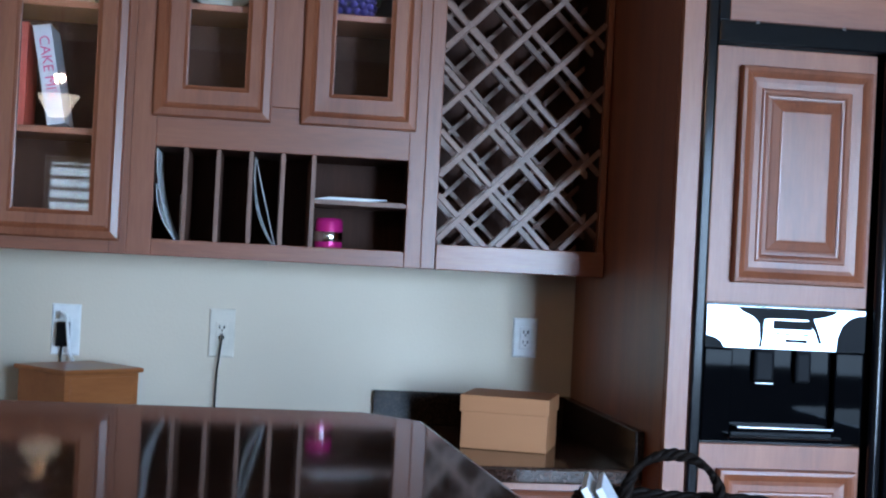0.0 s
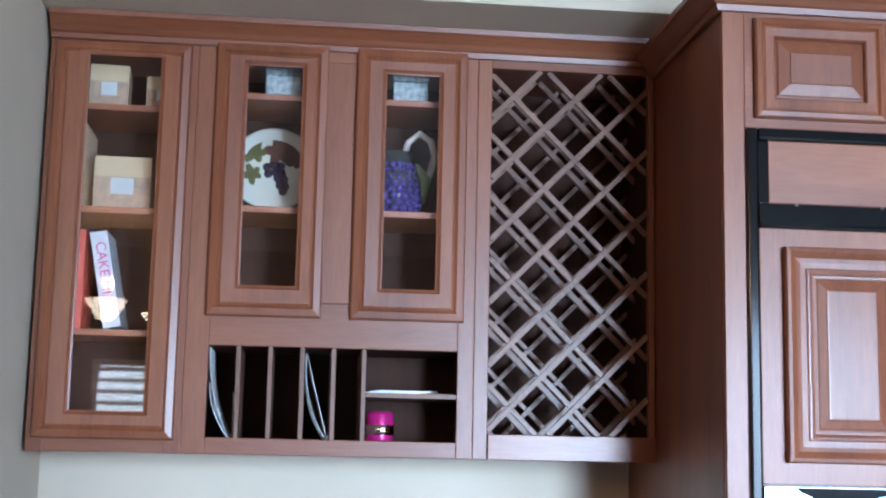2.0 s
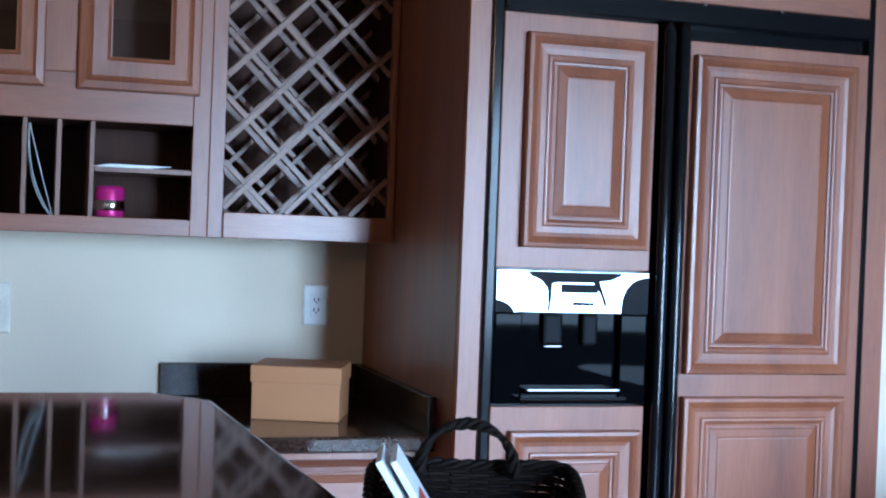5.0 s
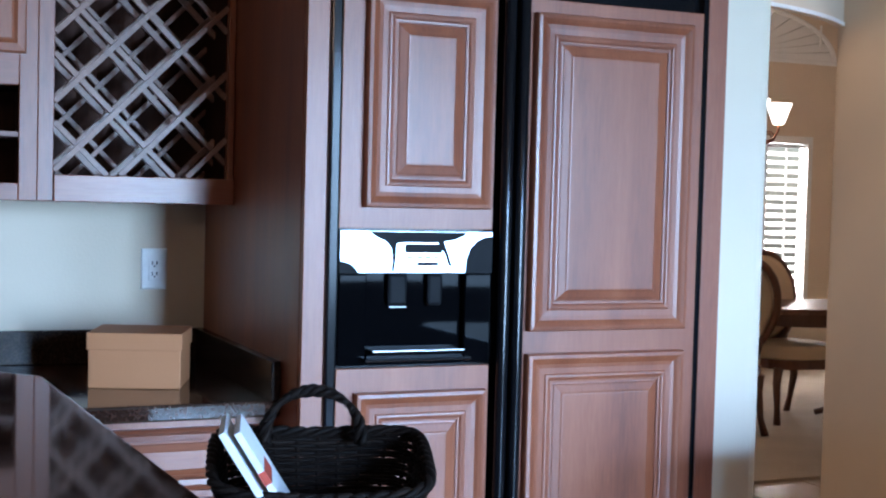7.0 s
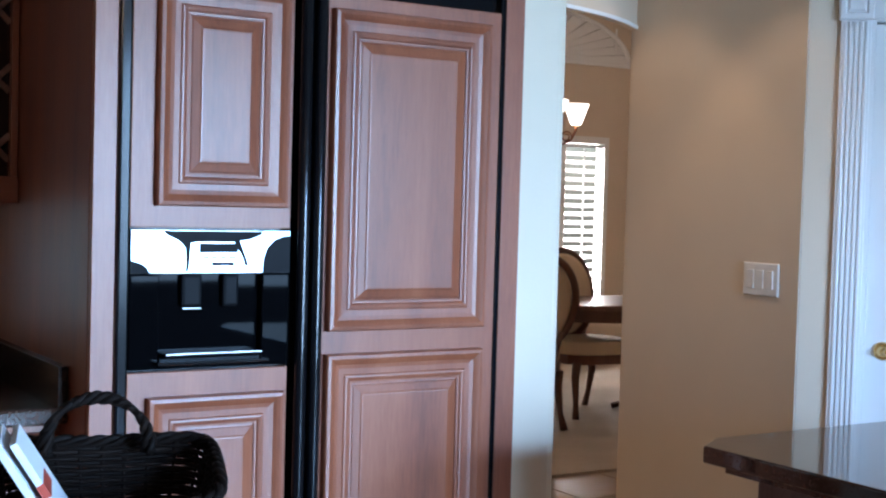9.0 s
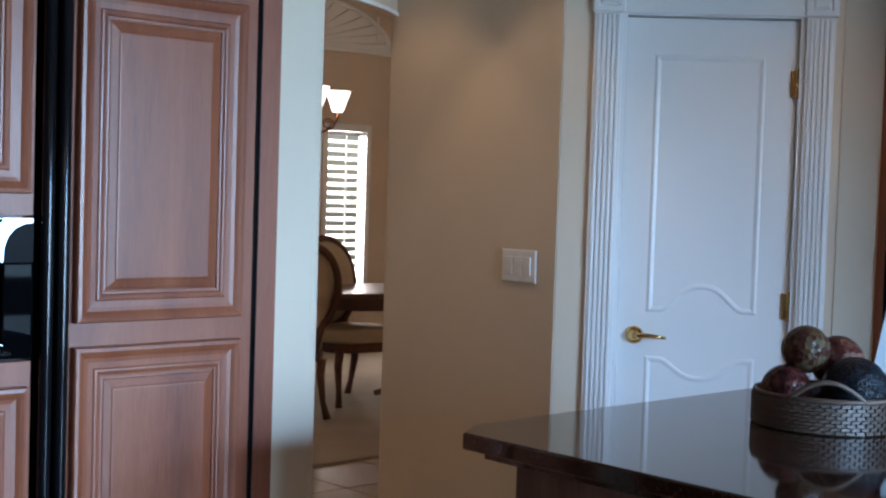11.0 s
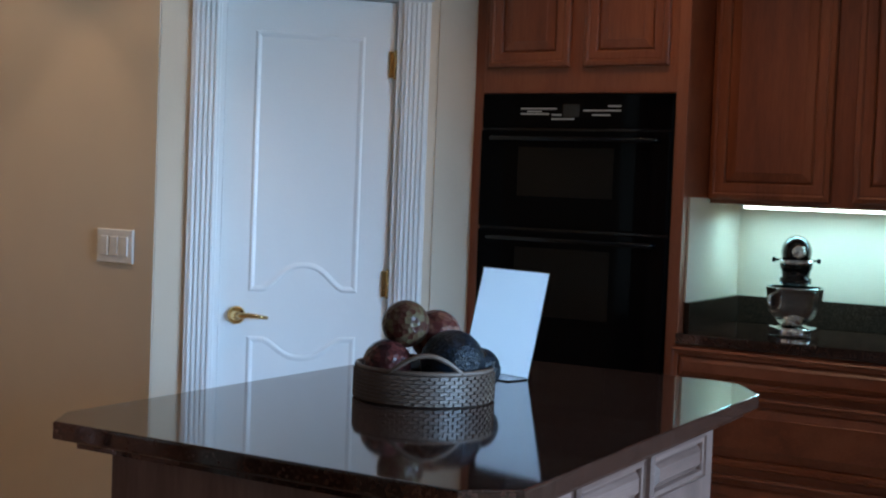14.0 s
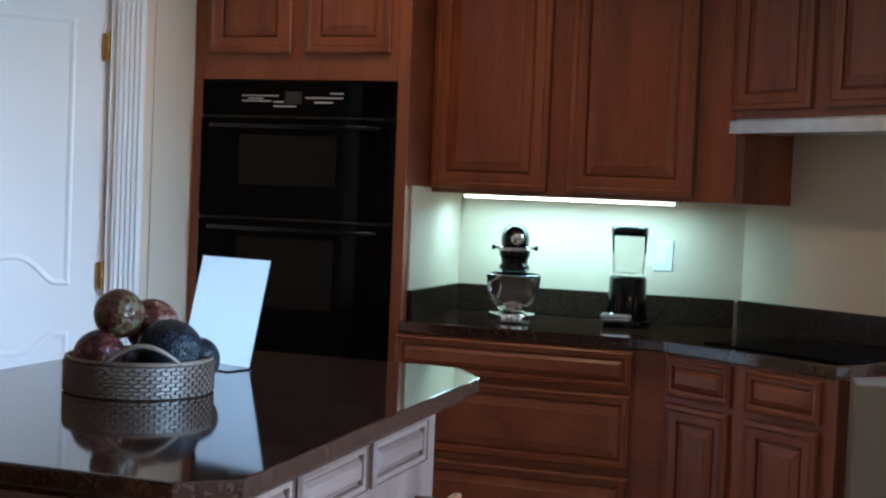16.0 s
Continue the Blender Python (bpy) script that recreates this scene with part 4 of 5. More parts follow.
# island front
for x0, x1 in ((2.19, 2.455), (2.477, 2.815), (2.854, 3.19)):
    raised_door("drawer_front", x1 - x0, 0.108, isl, pose(x0, 1.3395, 0.74), 0.028, ISLAND_H)
    if x0 < 2.8:
        raised_door("door", x1 - x0, 0.56, isl, pose(x0, 1.3395, 0.14), 0.055, ISLAND)
    # Dark strip proud of the face, standing for the drawer's side shadow.
    part("shadow_strip", box((x1 + 0.003, 1.3375, 0.74), (x1 + 0.018, 1.3405, 0.845), 0), RECESS_SHADE, isl)
raised_door("drawer_front", 0.336, 0.16, isl, pose(2.854, 1.3395, 0.33), 0.03, ISLAND_H)
raised_door("drawer_front", 0.336, 0.16, isl, pose(2.854, 1.3395, 0.14), 0.03, ISLAND_H)
pull = part("open_drawer", boxes([((2.862, 1.25, 0.515), (2.876, 1.3395, 0.66)), ((3.168, 1.25, 0.515), (3.182, 1.3395, 0.66)), ((2.876, 1.25, 0.515), (3.168, 1.3395, 0.525))]), LATTICE, isl)
raised_door("drawer_front", 0.336, 0.17, pull, pose(2.854, 1.2495, 0.505), 0.03, WOOD_H)

# ---- desk and hutch contents ----
CARD = paint("printed_card", (0.62, 0.42, 0.26), 0.6, 60, 0.05, 0.25)
m_, n_, l_, b_ = material("village_print")
v_ = coords(n_, l_, (1, 1, 1))
r_ = ramp(n_, [(0.25, (0.3, 0.09, 0.05)), (0.42, (0.42, 0.25, 0.15)), (0.6, (0.22, 0.16, 0.12)), (0.75, (0.46, 0.33, 0.2))])
l_.new(noise_tex(n_, l_, v_, 38, 5, 0.7), r_.inputs[0]), l_.new(r_.outputs[0], b_.inputs["Base Color"])
VILLAGE = m_
CREAM = paint("cream_card", (0.48, 0.34, 0.2), 0.6, 200, 0.05, 0.05)
LABEL = plain("grey_label", (0.4, 0.42, 0.42), 0.5)


def print_box(x, y, z, w, h, d, turn):
    b = empty("recipe_box", pose(x, y, z, 0, 0, turn), "small printed card box with a village scene, on a cabinet shelf", "box", "printed boxes")
    part("body", box((-w / 2, 0, 0), (w / 2, d, h), 0.002), CREAM, b)
    part("print", box((-w / 2 + 0.002, -0.0015, 0.002), (w / 2 - 0.002, 0.0, h * 0.62), 0), VILLAGE, b)
    part("label", box((-w * 0.2, -0.003, h * 0.3), (w * 0.2, -0.0016, h * 0.6), 0), LABEL, b)
    return b


print_box(-0.554, 3.77, 2.3205, 0.108, 0.127, 0.13, 4)
print_box(-0.402, 3.77, 2.3205, 0.10, 0.10, 0.12, -6)
print_box(-0.503, 3.77, 2.0325, 0.157, 0.152, 0.16, 2)


def book(x, z, w, h, d, tilt, mat, label):
    b = empty("book", pose(x, 3.72, z, 0, tilt, 0), label, "book", "books in the glass cabinet")
    part("cover", boxes([((0, 0, 0), (0.003, d, h)), ((w - 0.003, 0, 0), (w, d, h)), ((0.003, 0, 0), (w - 0.003, 0.003, h))]), mat, b)
    part("pages", box((0.003, 0.003, 0.004), (w - 0.003, d - 0.004, h - 0.004), 0), PAPER, b)
    return b


RED = plain("red_cloth", (0.5, 0.07, 0.04), 0.6)
NAVY = plain("navy_cloth", (0.03, 0.045, 0.12), 0.6)
BOOKWHITE = plain("book_white", (0.5, 0.48, 0.5), 0.45)
MAGENTA = plain("magenta_ink", (0.55, 0.05, 0.16), 0.5)
PINKT = plain("magenta_tin", (0.62, 0.02, 0.2), 0.25, 0.3)
book(-0.634, 1.6975, 0.022, 0.26, 0.17, 0, NAVY, "dark blue hardback book standing on a shelf")
book(-0.609, 1.6975, 0.024, 0.27, 0.17, 0, RED, "red hardback book standing on a shelf")
wb = book(-0.524, 1.6985, 0.046, 0.265, 0.17, -11, BOOKWHITE, "white cookbook with magenta lettering, leaning")
txt = bpy.data.curves.new("title", "FONT")
txt.body, txt.size, txt.align_x, txt.align_y, txt.extrude = "CAKE MIX", 0.038, "CENTER", "CENTER", 0.0004
txt.materials.append(MAGENTA)
to = new("title", txt)
dg = bpy.context.evaluated_depsgraph_get()
me = bpy.data.meshes.new_from_object(to.evaluated_get(dg))
bpy.data.objects.remove(to)
to = new("title", me)
to.parent, to.matrix_basis = wb, pose(0.023, -0.001, 0.15) @ pose(0, 0, 0, 90, 0, 0) @ pose(0, 0, 0, 0, 0, -90)
shelf_box = empty("photo_box", pose(-0.625, 3.75, 2.0325), "tall pale box file standing at the shelf's end", "box")
part("body", box((-0.03, 0, 0), (0.02, 0.2, 0.24), 0.002), CARD, shelf_box)

# plate on its stand
PLATE = paint("cream_plate_glaze", (0.5, 0.48, 0.41), 0.15, 60, 0.03, 0.1)
pl = empty("display_plate", pose(-0.09, 3.86, 2.18) @ pose(0, 0, 0, 80, 0, 0) @ Matrix.Diagonal((1.14, 1.14, 1.14, 1)), "round cream plate with a dark grape motif, propped upright", "plate")
part("dish", lathe([(0, 0.0), (0.06, 0.0), (0.075, 0.004), (0.108, 0.012), (0.112, 0.016), (0.107, 0.018), (0.072, 0.008), (0.058, 0.005), (0, 0.005)], 40), PLATE, pl, smooth=True)


def leaf_outline(x, y, size, turn):
    """A lobed vine leaf."""
    pts = []
    for i in range(30):
        a = 2 * math.pi * i / 30
        r = size * (0.55 + 0.45 * abs(math.cos(2.5 * a))) * (1.15 if math.cos(a) > 0 else 0.85)
        pts.append((x + r * math.cos(a + turn), y + r * math.sin(a + turn)))
    return pts


RUST_GLAZE = plain("rust_leaf_glaze", (0.075, 0.03, 0.018), 0.25, vary=0.3)
OLIVE_GLAZE = plain("olive_leaf_glaze", (0.10, 0.095, 0.035), 0.25, vary=0.3)
GRAPE_GLAZE = plain("grape_purple_glaze", (0.022, 0.012, 0.03), 0.2, vary=0.3)
for x, y, size, turn, mt in ((0.012, 0.05, 0.045, 0.5, RUST_GLAZE), (-0.045, 0.045, 0.032, 2.6, OLIVE_GLAZE), (-0.05, -0.012, 0.026, 3.4, OLIVE_GLAZE), (0.05, 0.04, 0.03, 0.0, RUST_GLAZE)):
    part("painted_leaf", prism(leaf_outline(x, y, size, turn), 0.006, 0.0105), mt, pl)
bm = bmesh.new()
for k, (x, y) in enumerate([(0.0, 0.015), (0.018, 0.012), (-0.016, 0.008), (0.004, -0.004), (0.021, -0.007), (-0.012, -0.01), (0.012, -0.022), (0.028, -0.024), (0.018, -0.04), (0.031, -0.043), (0.026, -0.058)]):
    bmesh.ops.create_icosphere(bm, subdivisions=2, radius=0.0115, matrix=pose(x, y, 0.006) @ Matrix.Diagonal((1, 1, 0.6, 1)))
part("painted_grapes", bm, GRAPE_GLAZE, pl, smooth=True)

jug_glaze = plain("dark_olive_jug_glaze", (0.035, 0.035, 0.03), 0.2, vary=0.3)
jg = empty("grape_pitcher", pose(0.262, 3.83, 2.0505) @ Matrix.Diagonal((1.12, 1.12, 1.12, 1)), "purple grape-cluster ceramic pitcher with a pale twisted handle", "pitcher")
part("body", lathe([(0, 0), (0.04, 0), (0.058, 0.03), (0.062, 0.07), (0.054, 0.11), (0.042, 0.145), (0.044, 0.17), (0.04, 0.17), (0.036, 0.145), (0, 0.14)], 28), jug_glaze, jg, smooth=True)
bm = bmesh.new()
for row in range(8):
    z = 0.016 + row * 0.0165
    rad = 0.05 + 0.012 * math.sin(math.pi * min(1.0, (row + 1) / 6)) - 0.0022 * max(0, row - 4)
    for k in range(15):
        a = 2 * math.pi * (k + 0.5 * (row % 2)) / 15
        bmesh.ops.create_icosphere(bm, subdivisions=2, radius=0.0108, matrix=pose(rad * math.cos(a), rad * math.sin(a), z))
tagged(part("grape_cluster", bm, plain("purple_grape_glaze", (0.05, 0.035, 0.13), 0.12, vary=0.35), jg, "glossy moulded purple grapes", smooth=True), kind="stuff")
part("handle", tube_path([(0.02, 0, 0.16), (0.03, 0, 0.2), (0.06, 0, 0.225), (0.09, 0, 0.205), (0.1, 0, 0.165), (0.085, 0, 0.11), (0.056, 0, 0.07)], 0.009, 10), plain("pale_glaze", (0.5, 0.42, 0.36), 0.3), jg, smooth=True)
part("leaf", tube_path([(0.05, -0.02, 0.14), (0.075, -0.02, 0.1), (0.07, -0.015, 0.04)], [0.004, 0.016, 0.004], 8), plain("olive_glaze", (0.14, 0.15, 0.06), 0.3), jg, smooth=True)

m_, n_, l_, b_ = material("frosted_box_glass")
r_ = ramp(n_, [(0.3, (0.16, 0.19, 0.18)), (0.7, (0.5, 0.56, 0.56))])
l_.new(noise_tex(n_, l_, coords(n_, l_, (1, 1, 1)), 70, 4), r_.inputs[0]), l_.new(r_.outputs[0], b_.inputs["Base Color"])
b_.inputs["Roughness"].default_value = 0.12
for x, y in ((-0.066, 3.77), (0.299, 3.77)):
    gb = empty("trinket_box", pose(x, y, 2.3705) @ Matrix.Diagonal((1.05, 1, 1.28, 1)), "small mottled glass trinket box on a shelf", "box", "trinket boxes")
    part("body", box((-0.05, 0, 0), (0.045, 0.07, 0.055), 0.004), m_, gb)
    part("lid", box((-0.052, -0.002, 0.0555), (0.047, 0.072, 0.073), 0.004), m_, gb)
tagged(make("red_bowl", lathe([(0, 0), (0.04, 0), (0.075, 0.035), (0.09, 0.075), (0.086, 0.076), (0.07, 0.038), (0, 0.008)], 32), plain("dull_red_glaze", (0.22, 0.04, 0.03), 0.4), None, pose(-0.115, 3.86, 1.6755 + 0.001), True), "dull red ceramic bowl behind the glass", "bowl")


def sheet(pts, y0, y1, label):
    """A bent sheet of paper, its profile in x and z."""
    bm = bmesh.new()
    t = 0.0012
    a = [bm.verts.new((x, y, z)) for y in (y0, y1) for x, z in pts]
    b = [bm.verts.new((x + t, y, z)) for y in (y0, y1) for x, z in pts]
    n = len(pts)
    for i in range(n - 1):
        bm.faces.new((a[i], a[i + 1], a[n + i + 1], a[n + i]))
        bm.faces.new((b[i], b[i + 1], b[n + i + 1], b[n + i]))
        for k in (0, n):
            bm.faces.new((a[k + i], a[k + i + 1], b[k + i + 1], b[k + i]))
    for i in (0, n - 1):
        bm.faces.new((a[i], a[n + i], b[n + i], b[i]))
    return tagged(make("paper_sheet", bm, PAPER), label, "paper", "papers in the mail slots")


for k, (x0, x1, top) in enumerate([(-0.234, -0.174, 1.655), (-0.232, -0.172, 1.56), (-0.219, -0.170, 1.52), (-0.168, -0.166, 1.535)]):
    sheet([(x0 + (x1 - x0) * (u ** 2.2), top + (1.4055 - top) * u) for u in [i / 8 for i in range(9)]], 3.685 + 0.004 * k, 3.93, "thin white paper standing bent in a mail slot")
for k, (x0, x1, pw) in enumerate([(0.024, 0.088, 2.6), (0.026, 0.0885, 1.05), (0.022, 0.086, 3.0)]):
    sheet([(x0 + (x1 - x0) * (u ** pw), 1.645 + (1.4055 - 1.645) * u) for u in [i / 8 for i in range(9)]], 3.685 + 0.004 * k, 3.93, "thin white paper standing bent in a mail slot")
fp = empty("paper_stack", pose(0.27, 3.79, 1.5435, 0, 0, 3), "loose flat papers lying on the small shelf", "paper")
for i in range(4):
    part("sheet", box((-0.08 + 0.006 * i, -0.1, 0.002 * i), (0.07 + 0.01 * i, 0.11, 0.0018 + 0.002 * i), 0), PAPER, fp, m=pose(0, 0, 0, 0, 0, 4 * i - 6))
tin = empty("pink_tin", pose(0.232, 3.75, 1.4045), "shiny magenta tin with a silver band in a mail slot", "tin")
part("body", lathe([(0, 0), (0.036, 0), (0.038, 0.004), (0.038, 0.03), (0.038, 0.08), (0.034, 0.09), (0, 0.091)], 28), PINKT, tin, smooth=True)
part("band", lathe([(0.0385, 0.026), (0.0392, 0.027), (0.0392, 0.052), (0.0385, 0.053)], 28), CHROME, tin, smooth=True)

# desk chest, kraft box, cables
ch = empty("desk_chest", pose(-0.418, 3.79, 0.757, 0, 0, 43) @ Matrix.Diagonal((0.67, 0.77, 1.03, 1)), "small honey-brown wooden desk chest standing on legs", "desk organiser")
part("top", box((-0.19, -0.15, 0.285), (0.19, 0.15, 0.297), 0.004), HONEY, ch)
part("body", boxes([((-0.175, -0.135, 0.19), (0.175, -0.12, 0.2848)), ((-0.175, 0.12, 0.19), (0.175, 0.135, 0.2848)), ((-0.175, -0.12, 0.14), (-0.16, 0.12, 0.2848)), ((0.16, -0.12, 0.19), (0.175, 0.12, 0.2848))]), HONEY, ch)
for x in (-0.165, 0.165):
    for y in (-0.125, 0.125):
        part("leg", box((x - 0.01, y - 0.01, 0), (x + 0.01, y + 0.01, 0.19), 0.002), HONEY, ch)
part("drawer", box((-0.15, -0.139, 0.2), (0.15, -0.1355, 0.275), 0.001), HONEY, ch)
kb = empty("kraft_box", pose(0.58, 3.5, 0.9145, 0, 0, -20), "tan kraft card box with a lid on the worktop", "box")
part("body", box((0.004, 0.004, 0), (0.228, 0.2, 0.125), 0.002), KRAFT, kb)
part("lid", boxes([((0, 0, 0.095), (0.232, 0.204, 0.138))], 0.002), KRAFT, kb)
pg = empty("charger", pose(-0.488, 3.976, 1.1), "black plug-in charger with a white cable", "charger")
part("block", box((-0.018, -0.035, 0), (0.018, -0.0055, 0.07), 0.004), BLACK, pg)
part("cable", tube_path([(-0.012, -0.02, 0.08), (-0.004, -0.045, 0.098), (0.012, -0.05, 0.09), (0.018, -0.05, 0.03), (0.024, -0.05, -0.015), (0.038, -0.048, -0.045)], 0.0045, 8), PLASTIC, pg, smooth=True)
part("cable", tube_path([(-0.002, -0.02, 0.0), (-0.003, -0.024, -0.03), (-0.001, -0.03, -0.1), (0.0, -0.03, -0.33)], 0.003, 8), BLACK, pg, smooth=True)
tagged(make("phone_cable", tube_path([(-0.046, 3.972, 1.152), (-0.046, 3.955, 1.148), (-0.05, 3.955, 1.11), (-0.056, 3.96, 1.05), (-0.058, 3.965, 0.96), (-0.055, 3.965, 0.757)], 0.003, 8), BLACK, None, None, True), "thin black cable hanging from the wall outlet", "cable")

# ---- wicker basket with magazines ----
bk = empty("wicker_basket", pose(0.69, 2.03, 0.915, 0, 0, -16) @ Matrix.Diagonal((0.9, 0.92, 0.82, 1)), "dark woven wicker basket with a looped handle, on the counter", "basket")


def dip(v):
    """How much of its full height the basket has at v, from -1 at the front to 1 at the back."""
    return 0.78 + 0.22 * max(-1.0, min(1.0, v))


def ring(rx, ry, z, wave, phase, count, n=120, sag=0.0):
    """A closed way round a rounded rectangle, weaving in and out."""
    pts = []
    for i in range(n):
        a = 2 * math.pi * i / n
        c, s = math.cos(a), math.sin(a)
        k = (abs(c) ** 5 + abs(s) ** 5) ** (-1 / 5)
        w = 1 + wave * math.sin(count * a + phase)
        pts.append((rx * c * k * w, ry * s * k * w, z * dip(s * k) + sag * c * c))
    return pts


rnd = random.Random(4)
for i in range(22):
    z = 0.006 + i * 0.0064 + rnd.uniform(-0.0012, 0.0012)
    grow = 0.86 + 0.14 * i / 21 + rnd.uniform(-0.006, 0.006)
    part("strand", tube_path(ring(0.17 * grow, 0.115 * grow, z, 0.026, math.pi * (i % 2), 15, 120, 0.012 * i / 21), 0.0044, 5, True), WICKER, bk, smooth=True)
for k in range(30):
    a = 2 * math.pi * (k + 0.5) / 30
    c, s = math.cos(a), math.sin(a)
    q = (abs(c) ** 5 + abs(s) ** 5) ** (-1 / 5)
    part("stake", tube_path([(0.146 * c * q, 0.099 * s * q, 0.0), (0.17 * c * q, 0.115 * s * q, 0.15 * dip(s * q) + 0.012 * c * c)], 0.0035, 6), WICKER, bk, smooth=True)
for ph in (0, 2.1, 4.2):
    base = ring(0.174, 0.119, 0.152, 0, 0, 1, 150, 0.016)
    part("rim_braid", tube_path([(x * (1 + 0.03 * math.cos(14 * i / 150 * 6.283 + ph)), y * (1 + 0.03 * math.cos(14 * i / 150 * 6.283 + ph)), z + 0.007 * math.sin(14 * i / 150 * 6.283 + ph)) for i, (x, y, z) in enumerate(base)], 0.0065, 6, True), WICKER, bk, smooth=True)
    pts = []
    for i in range(60):
        u = i / 59
        a = math.pi * u
        r = 0.007
        w = 30 * u + ph
        pts.append((-0.082 * math.cos(a) + r * math.cos(w) * math.cos(a) - 0.01, r * math.sin(w) + 0.075, 0.14 + 0.1 * math.sin(a) ** 0.8 + r * math.cos(w) * math.sin(a)))
    part("handle_strand", tube_path(pts, 0.0062, 6), WICKER, bk, smooth=True)
part("base", box((-0.14, -0.095, 0.0), (0.14, 0.095, 0.006), 0.002), WICKER, bk)
# Dark sheet that paints the shade at the basket's bottom.
part("liner", prism([(x, y) for x, y, z in ring(0.15, 0.1, 0, 0, 0, 1, 40)], 0.0062, 0.02), RECESS_SHADE, bk)
for x, tilt, mat_i in ((0.588, -32, 0), (0.61, -32, 1)):
    mg = empty("magazine", pose(x + 0.012, 1.935, 0.948, 0, tilt, -16), "white magazine with a red band leaning in the basket", "magazine", "magazines")
    part("cover", box((-0.005, 0, 0), (0.005, 0.15, 0.155), 0.001), PAPER, mg)
    if mat_i:
        part("band", box((-0.0056, -0.0008, 0.07), (0.0056, 0.1, 0.09), 0), RED, mg)

# ---- island things ----
ty = empty("woven_tray", pose(2.80, 1.865, 0.915, 0, 0, -27), "round grey-brown woven cane tray with two arched handles", "tray")
R0, TH = 0.156, 0.07
part("tray_floor", lathe([(0, 0), (R0 - 0.006, 0), (R0 - 0.004, 0.006), (0, 0.006)], 40), CANE, ty)
part("inner_wall", lathe([(R0 - 0.012, 0.006), (R0 - 0.002, 0.006), (R0 + 0.001, TH), (R0 - 0.008, TH)], 44), CANE, ty)
bm = bmesh.new()
for row in range(8):
    for k in range(46):
        a = 2 * math.pi * (k + 0.5 * (row % 2)) / 46
        m = Matrix.Rotation(a, 4, "Z") @ Matrix.Translation((R0 + 0.002, 0, 0.006 + row * 0.0083)) @ Matrix.Rotation(radians(5 if row % 2 else -5), 4, "X") @ Matrix.Rotation(radians(9), 4, "Z")
        add_box(bm, (-0.003, -0.0108, -0.0034), (0.0042, 0.0108, 0.0034), 0, m)
tagged(part("weave", bm, CANE, ty), kind="stuff")
part("rim", tube_path([((R0 - 0.001) * math.cos(2 * math.pi * i / 60), (R0 - 0.001) * math.sin(2 * math.pi * i / 60), TH + 0.003) for i in range(60)], 0.006, 8, True), CANE, ty, smooth=True)
for side in (0, 180):
    a0 = radians(side - 120)
    pts = []
    for i in range(25):
        u = i / 24
        a = a0 + (u - 0.5) * radians(62)
        pts.append((R0 * math.cos(a), R0 * math.sin(a), TH + 0.002 + 0.042 * math.sin(math.pi * u)))
    part("handle", tube_path(pts, 0.0055, 8), CANE, ty, "bent cane handle", smooth=True)


def mosaic(name, dark, mid, light, scale):
    m, n, l, b = material(name)
    v = coords(n, l, (1, 1, 1))
    w = n.new("ShaderNodeTexVoronoi")
    w.inputs["Scale"].default_value = scale
    l.new(v, w.inputs["Vector"])
    f = noise_tex(n, l, v, 26, 3)
    sep = n.new("ShaderNodeSeparateColor")
    l.new(w.outputs["Color"], sep.inputs[0])
    mix = n.new("ShaderNodeMix")
    mix.inputs["Factor"].default_value = 0.5
    l.new(sep.outputs[0], mix.inputs["A"]), l.new(f, mix.inputs["B"])
    dark, mid, light = ([0.62 * c for c in k] for k in (dark, mid, light))
    r = ramp(n, [(0.28, dark), (0.5, mid), (0.72, light)])
    l.new(mix.outputs[0], r.inputs[0]), l.new(r.outputs[0], b.inputs["Base Color"])
    b.inputs["Roughness"].default_value = 0.3
    b.inputs["IOR"].default_value = 1.32
    bump(n, l, w.outputs["Distance"], b, 0.6, 0.004)
    return m


M1 = mosaic("olive_mosaic", (0.07, 0.013, 0.01), (0.1, 0.05, 0.028), (0.16, 0.12, 0.065), 85)
M2 = mosaic("rust_mosaic", (0.06, 0.011, 0.011), (0.14, 0.04, 0.03), (0.28, 0.14, 0.1), 80)
M3 = mosaic("blue_black_mosaic", (0.003, 0.004, 0.006), (0.006, 0.009, 0.014), (0.02, 0.034, 0.052), 190)
M4 = mosaic("maroon_mosaic", (0.03, 0.008, 0.008), (0.09, 0.02, 0.018), (0.18, 0.05, 0.04), 90)
for x, y, z, r, mt, lb in [(2.775, 1.905, 1.082, 0.0545, M1, "olive and red mosaic decorative ball"), (2.905, 1.90, 1.045, 0.062, M2, "rust red mosaic decorative ball"), (2.815, 1.80, 1.0, 0.074, M3, "large blue-black beaded decorative ball"),
                           (2.733, 1.925, 0.992, 0.056, M4, "maroon mosaic decorative ball"), (2.88, 1.768, 0.98, 0.052, M3, "small blue-black beaded decorative ball")]:
    bm = bmesh.new()
    bmesh.ops.create_icosphere(bm, subdivisions=4, radius=r)
    tagged(make("decorative_ball", bm, mt, None, pose(x, y, z, 20 * z, 30, 70 * x), True), lb + " in the woven tray", "decorative ball", "decorative balls")

SHEET, n_, l_, b_ = material("backlit_paper")
b_.inputs["Base Color"].default_value, b_.inputs["Roughness"].default_value = (0.85, 0.86, 0.87, 1), 0.7
tr_, mx_ = n_.new("ShaderNodeBsdfTranslucent"), n_.new("ShaderNodeMixShader")
tr_.inputs["Color"].default_value, mx_.inputs[0].default_value = (0.97, 0.98, 0.99, 1), 0.92
l_.new(b_.outputs[0], mx_.inputs[1]), l_.new(tr_.outputs[0], mx_.inputs[2]), l_.new(mx_.outputs[0], n_["Material Output"].inputs["Surface"])
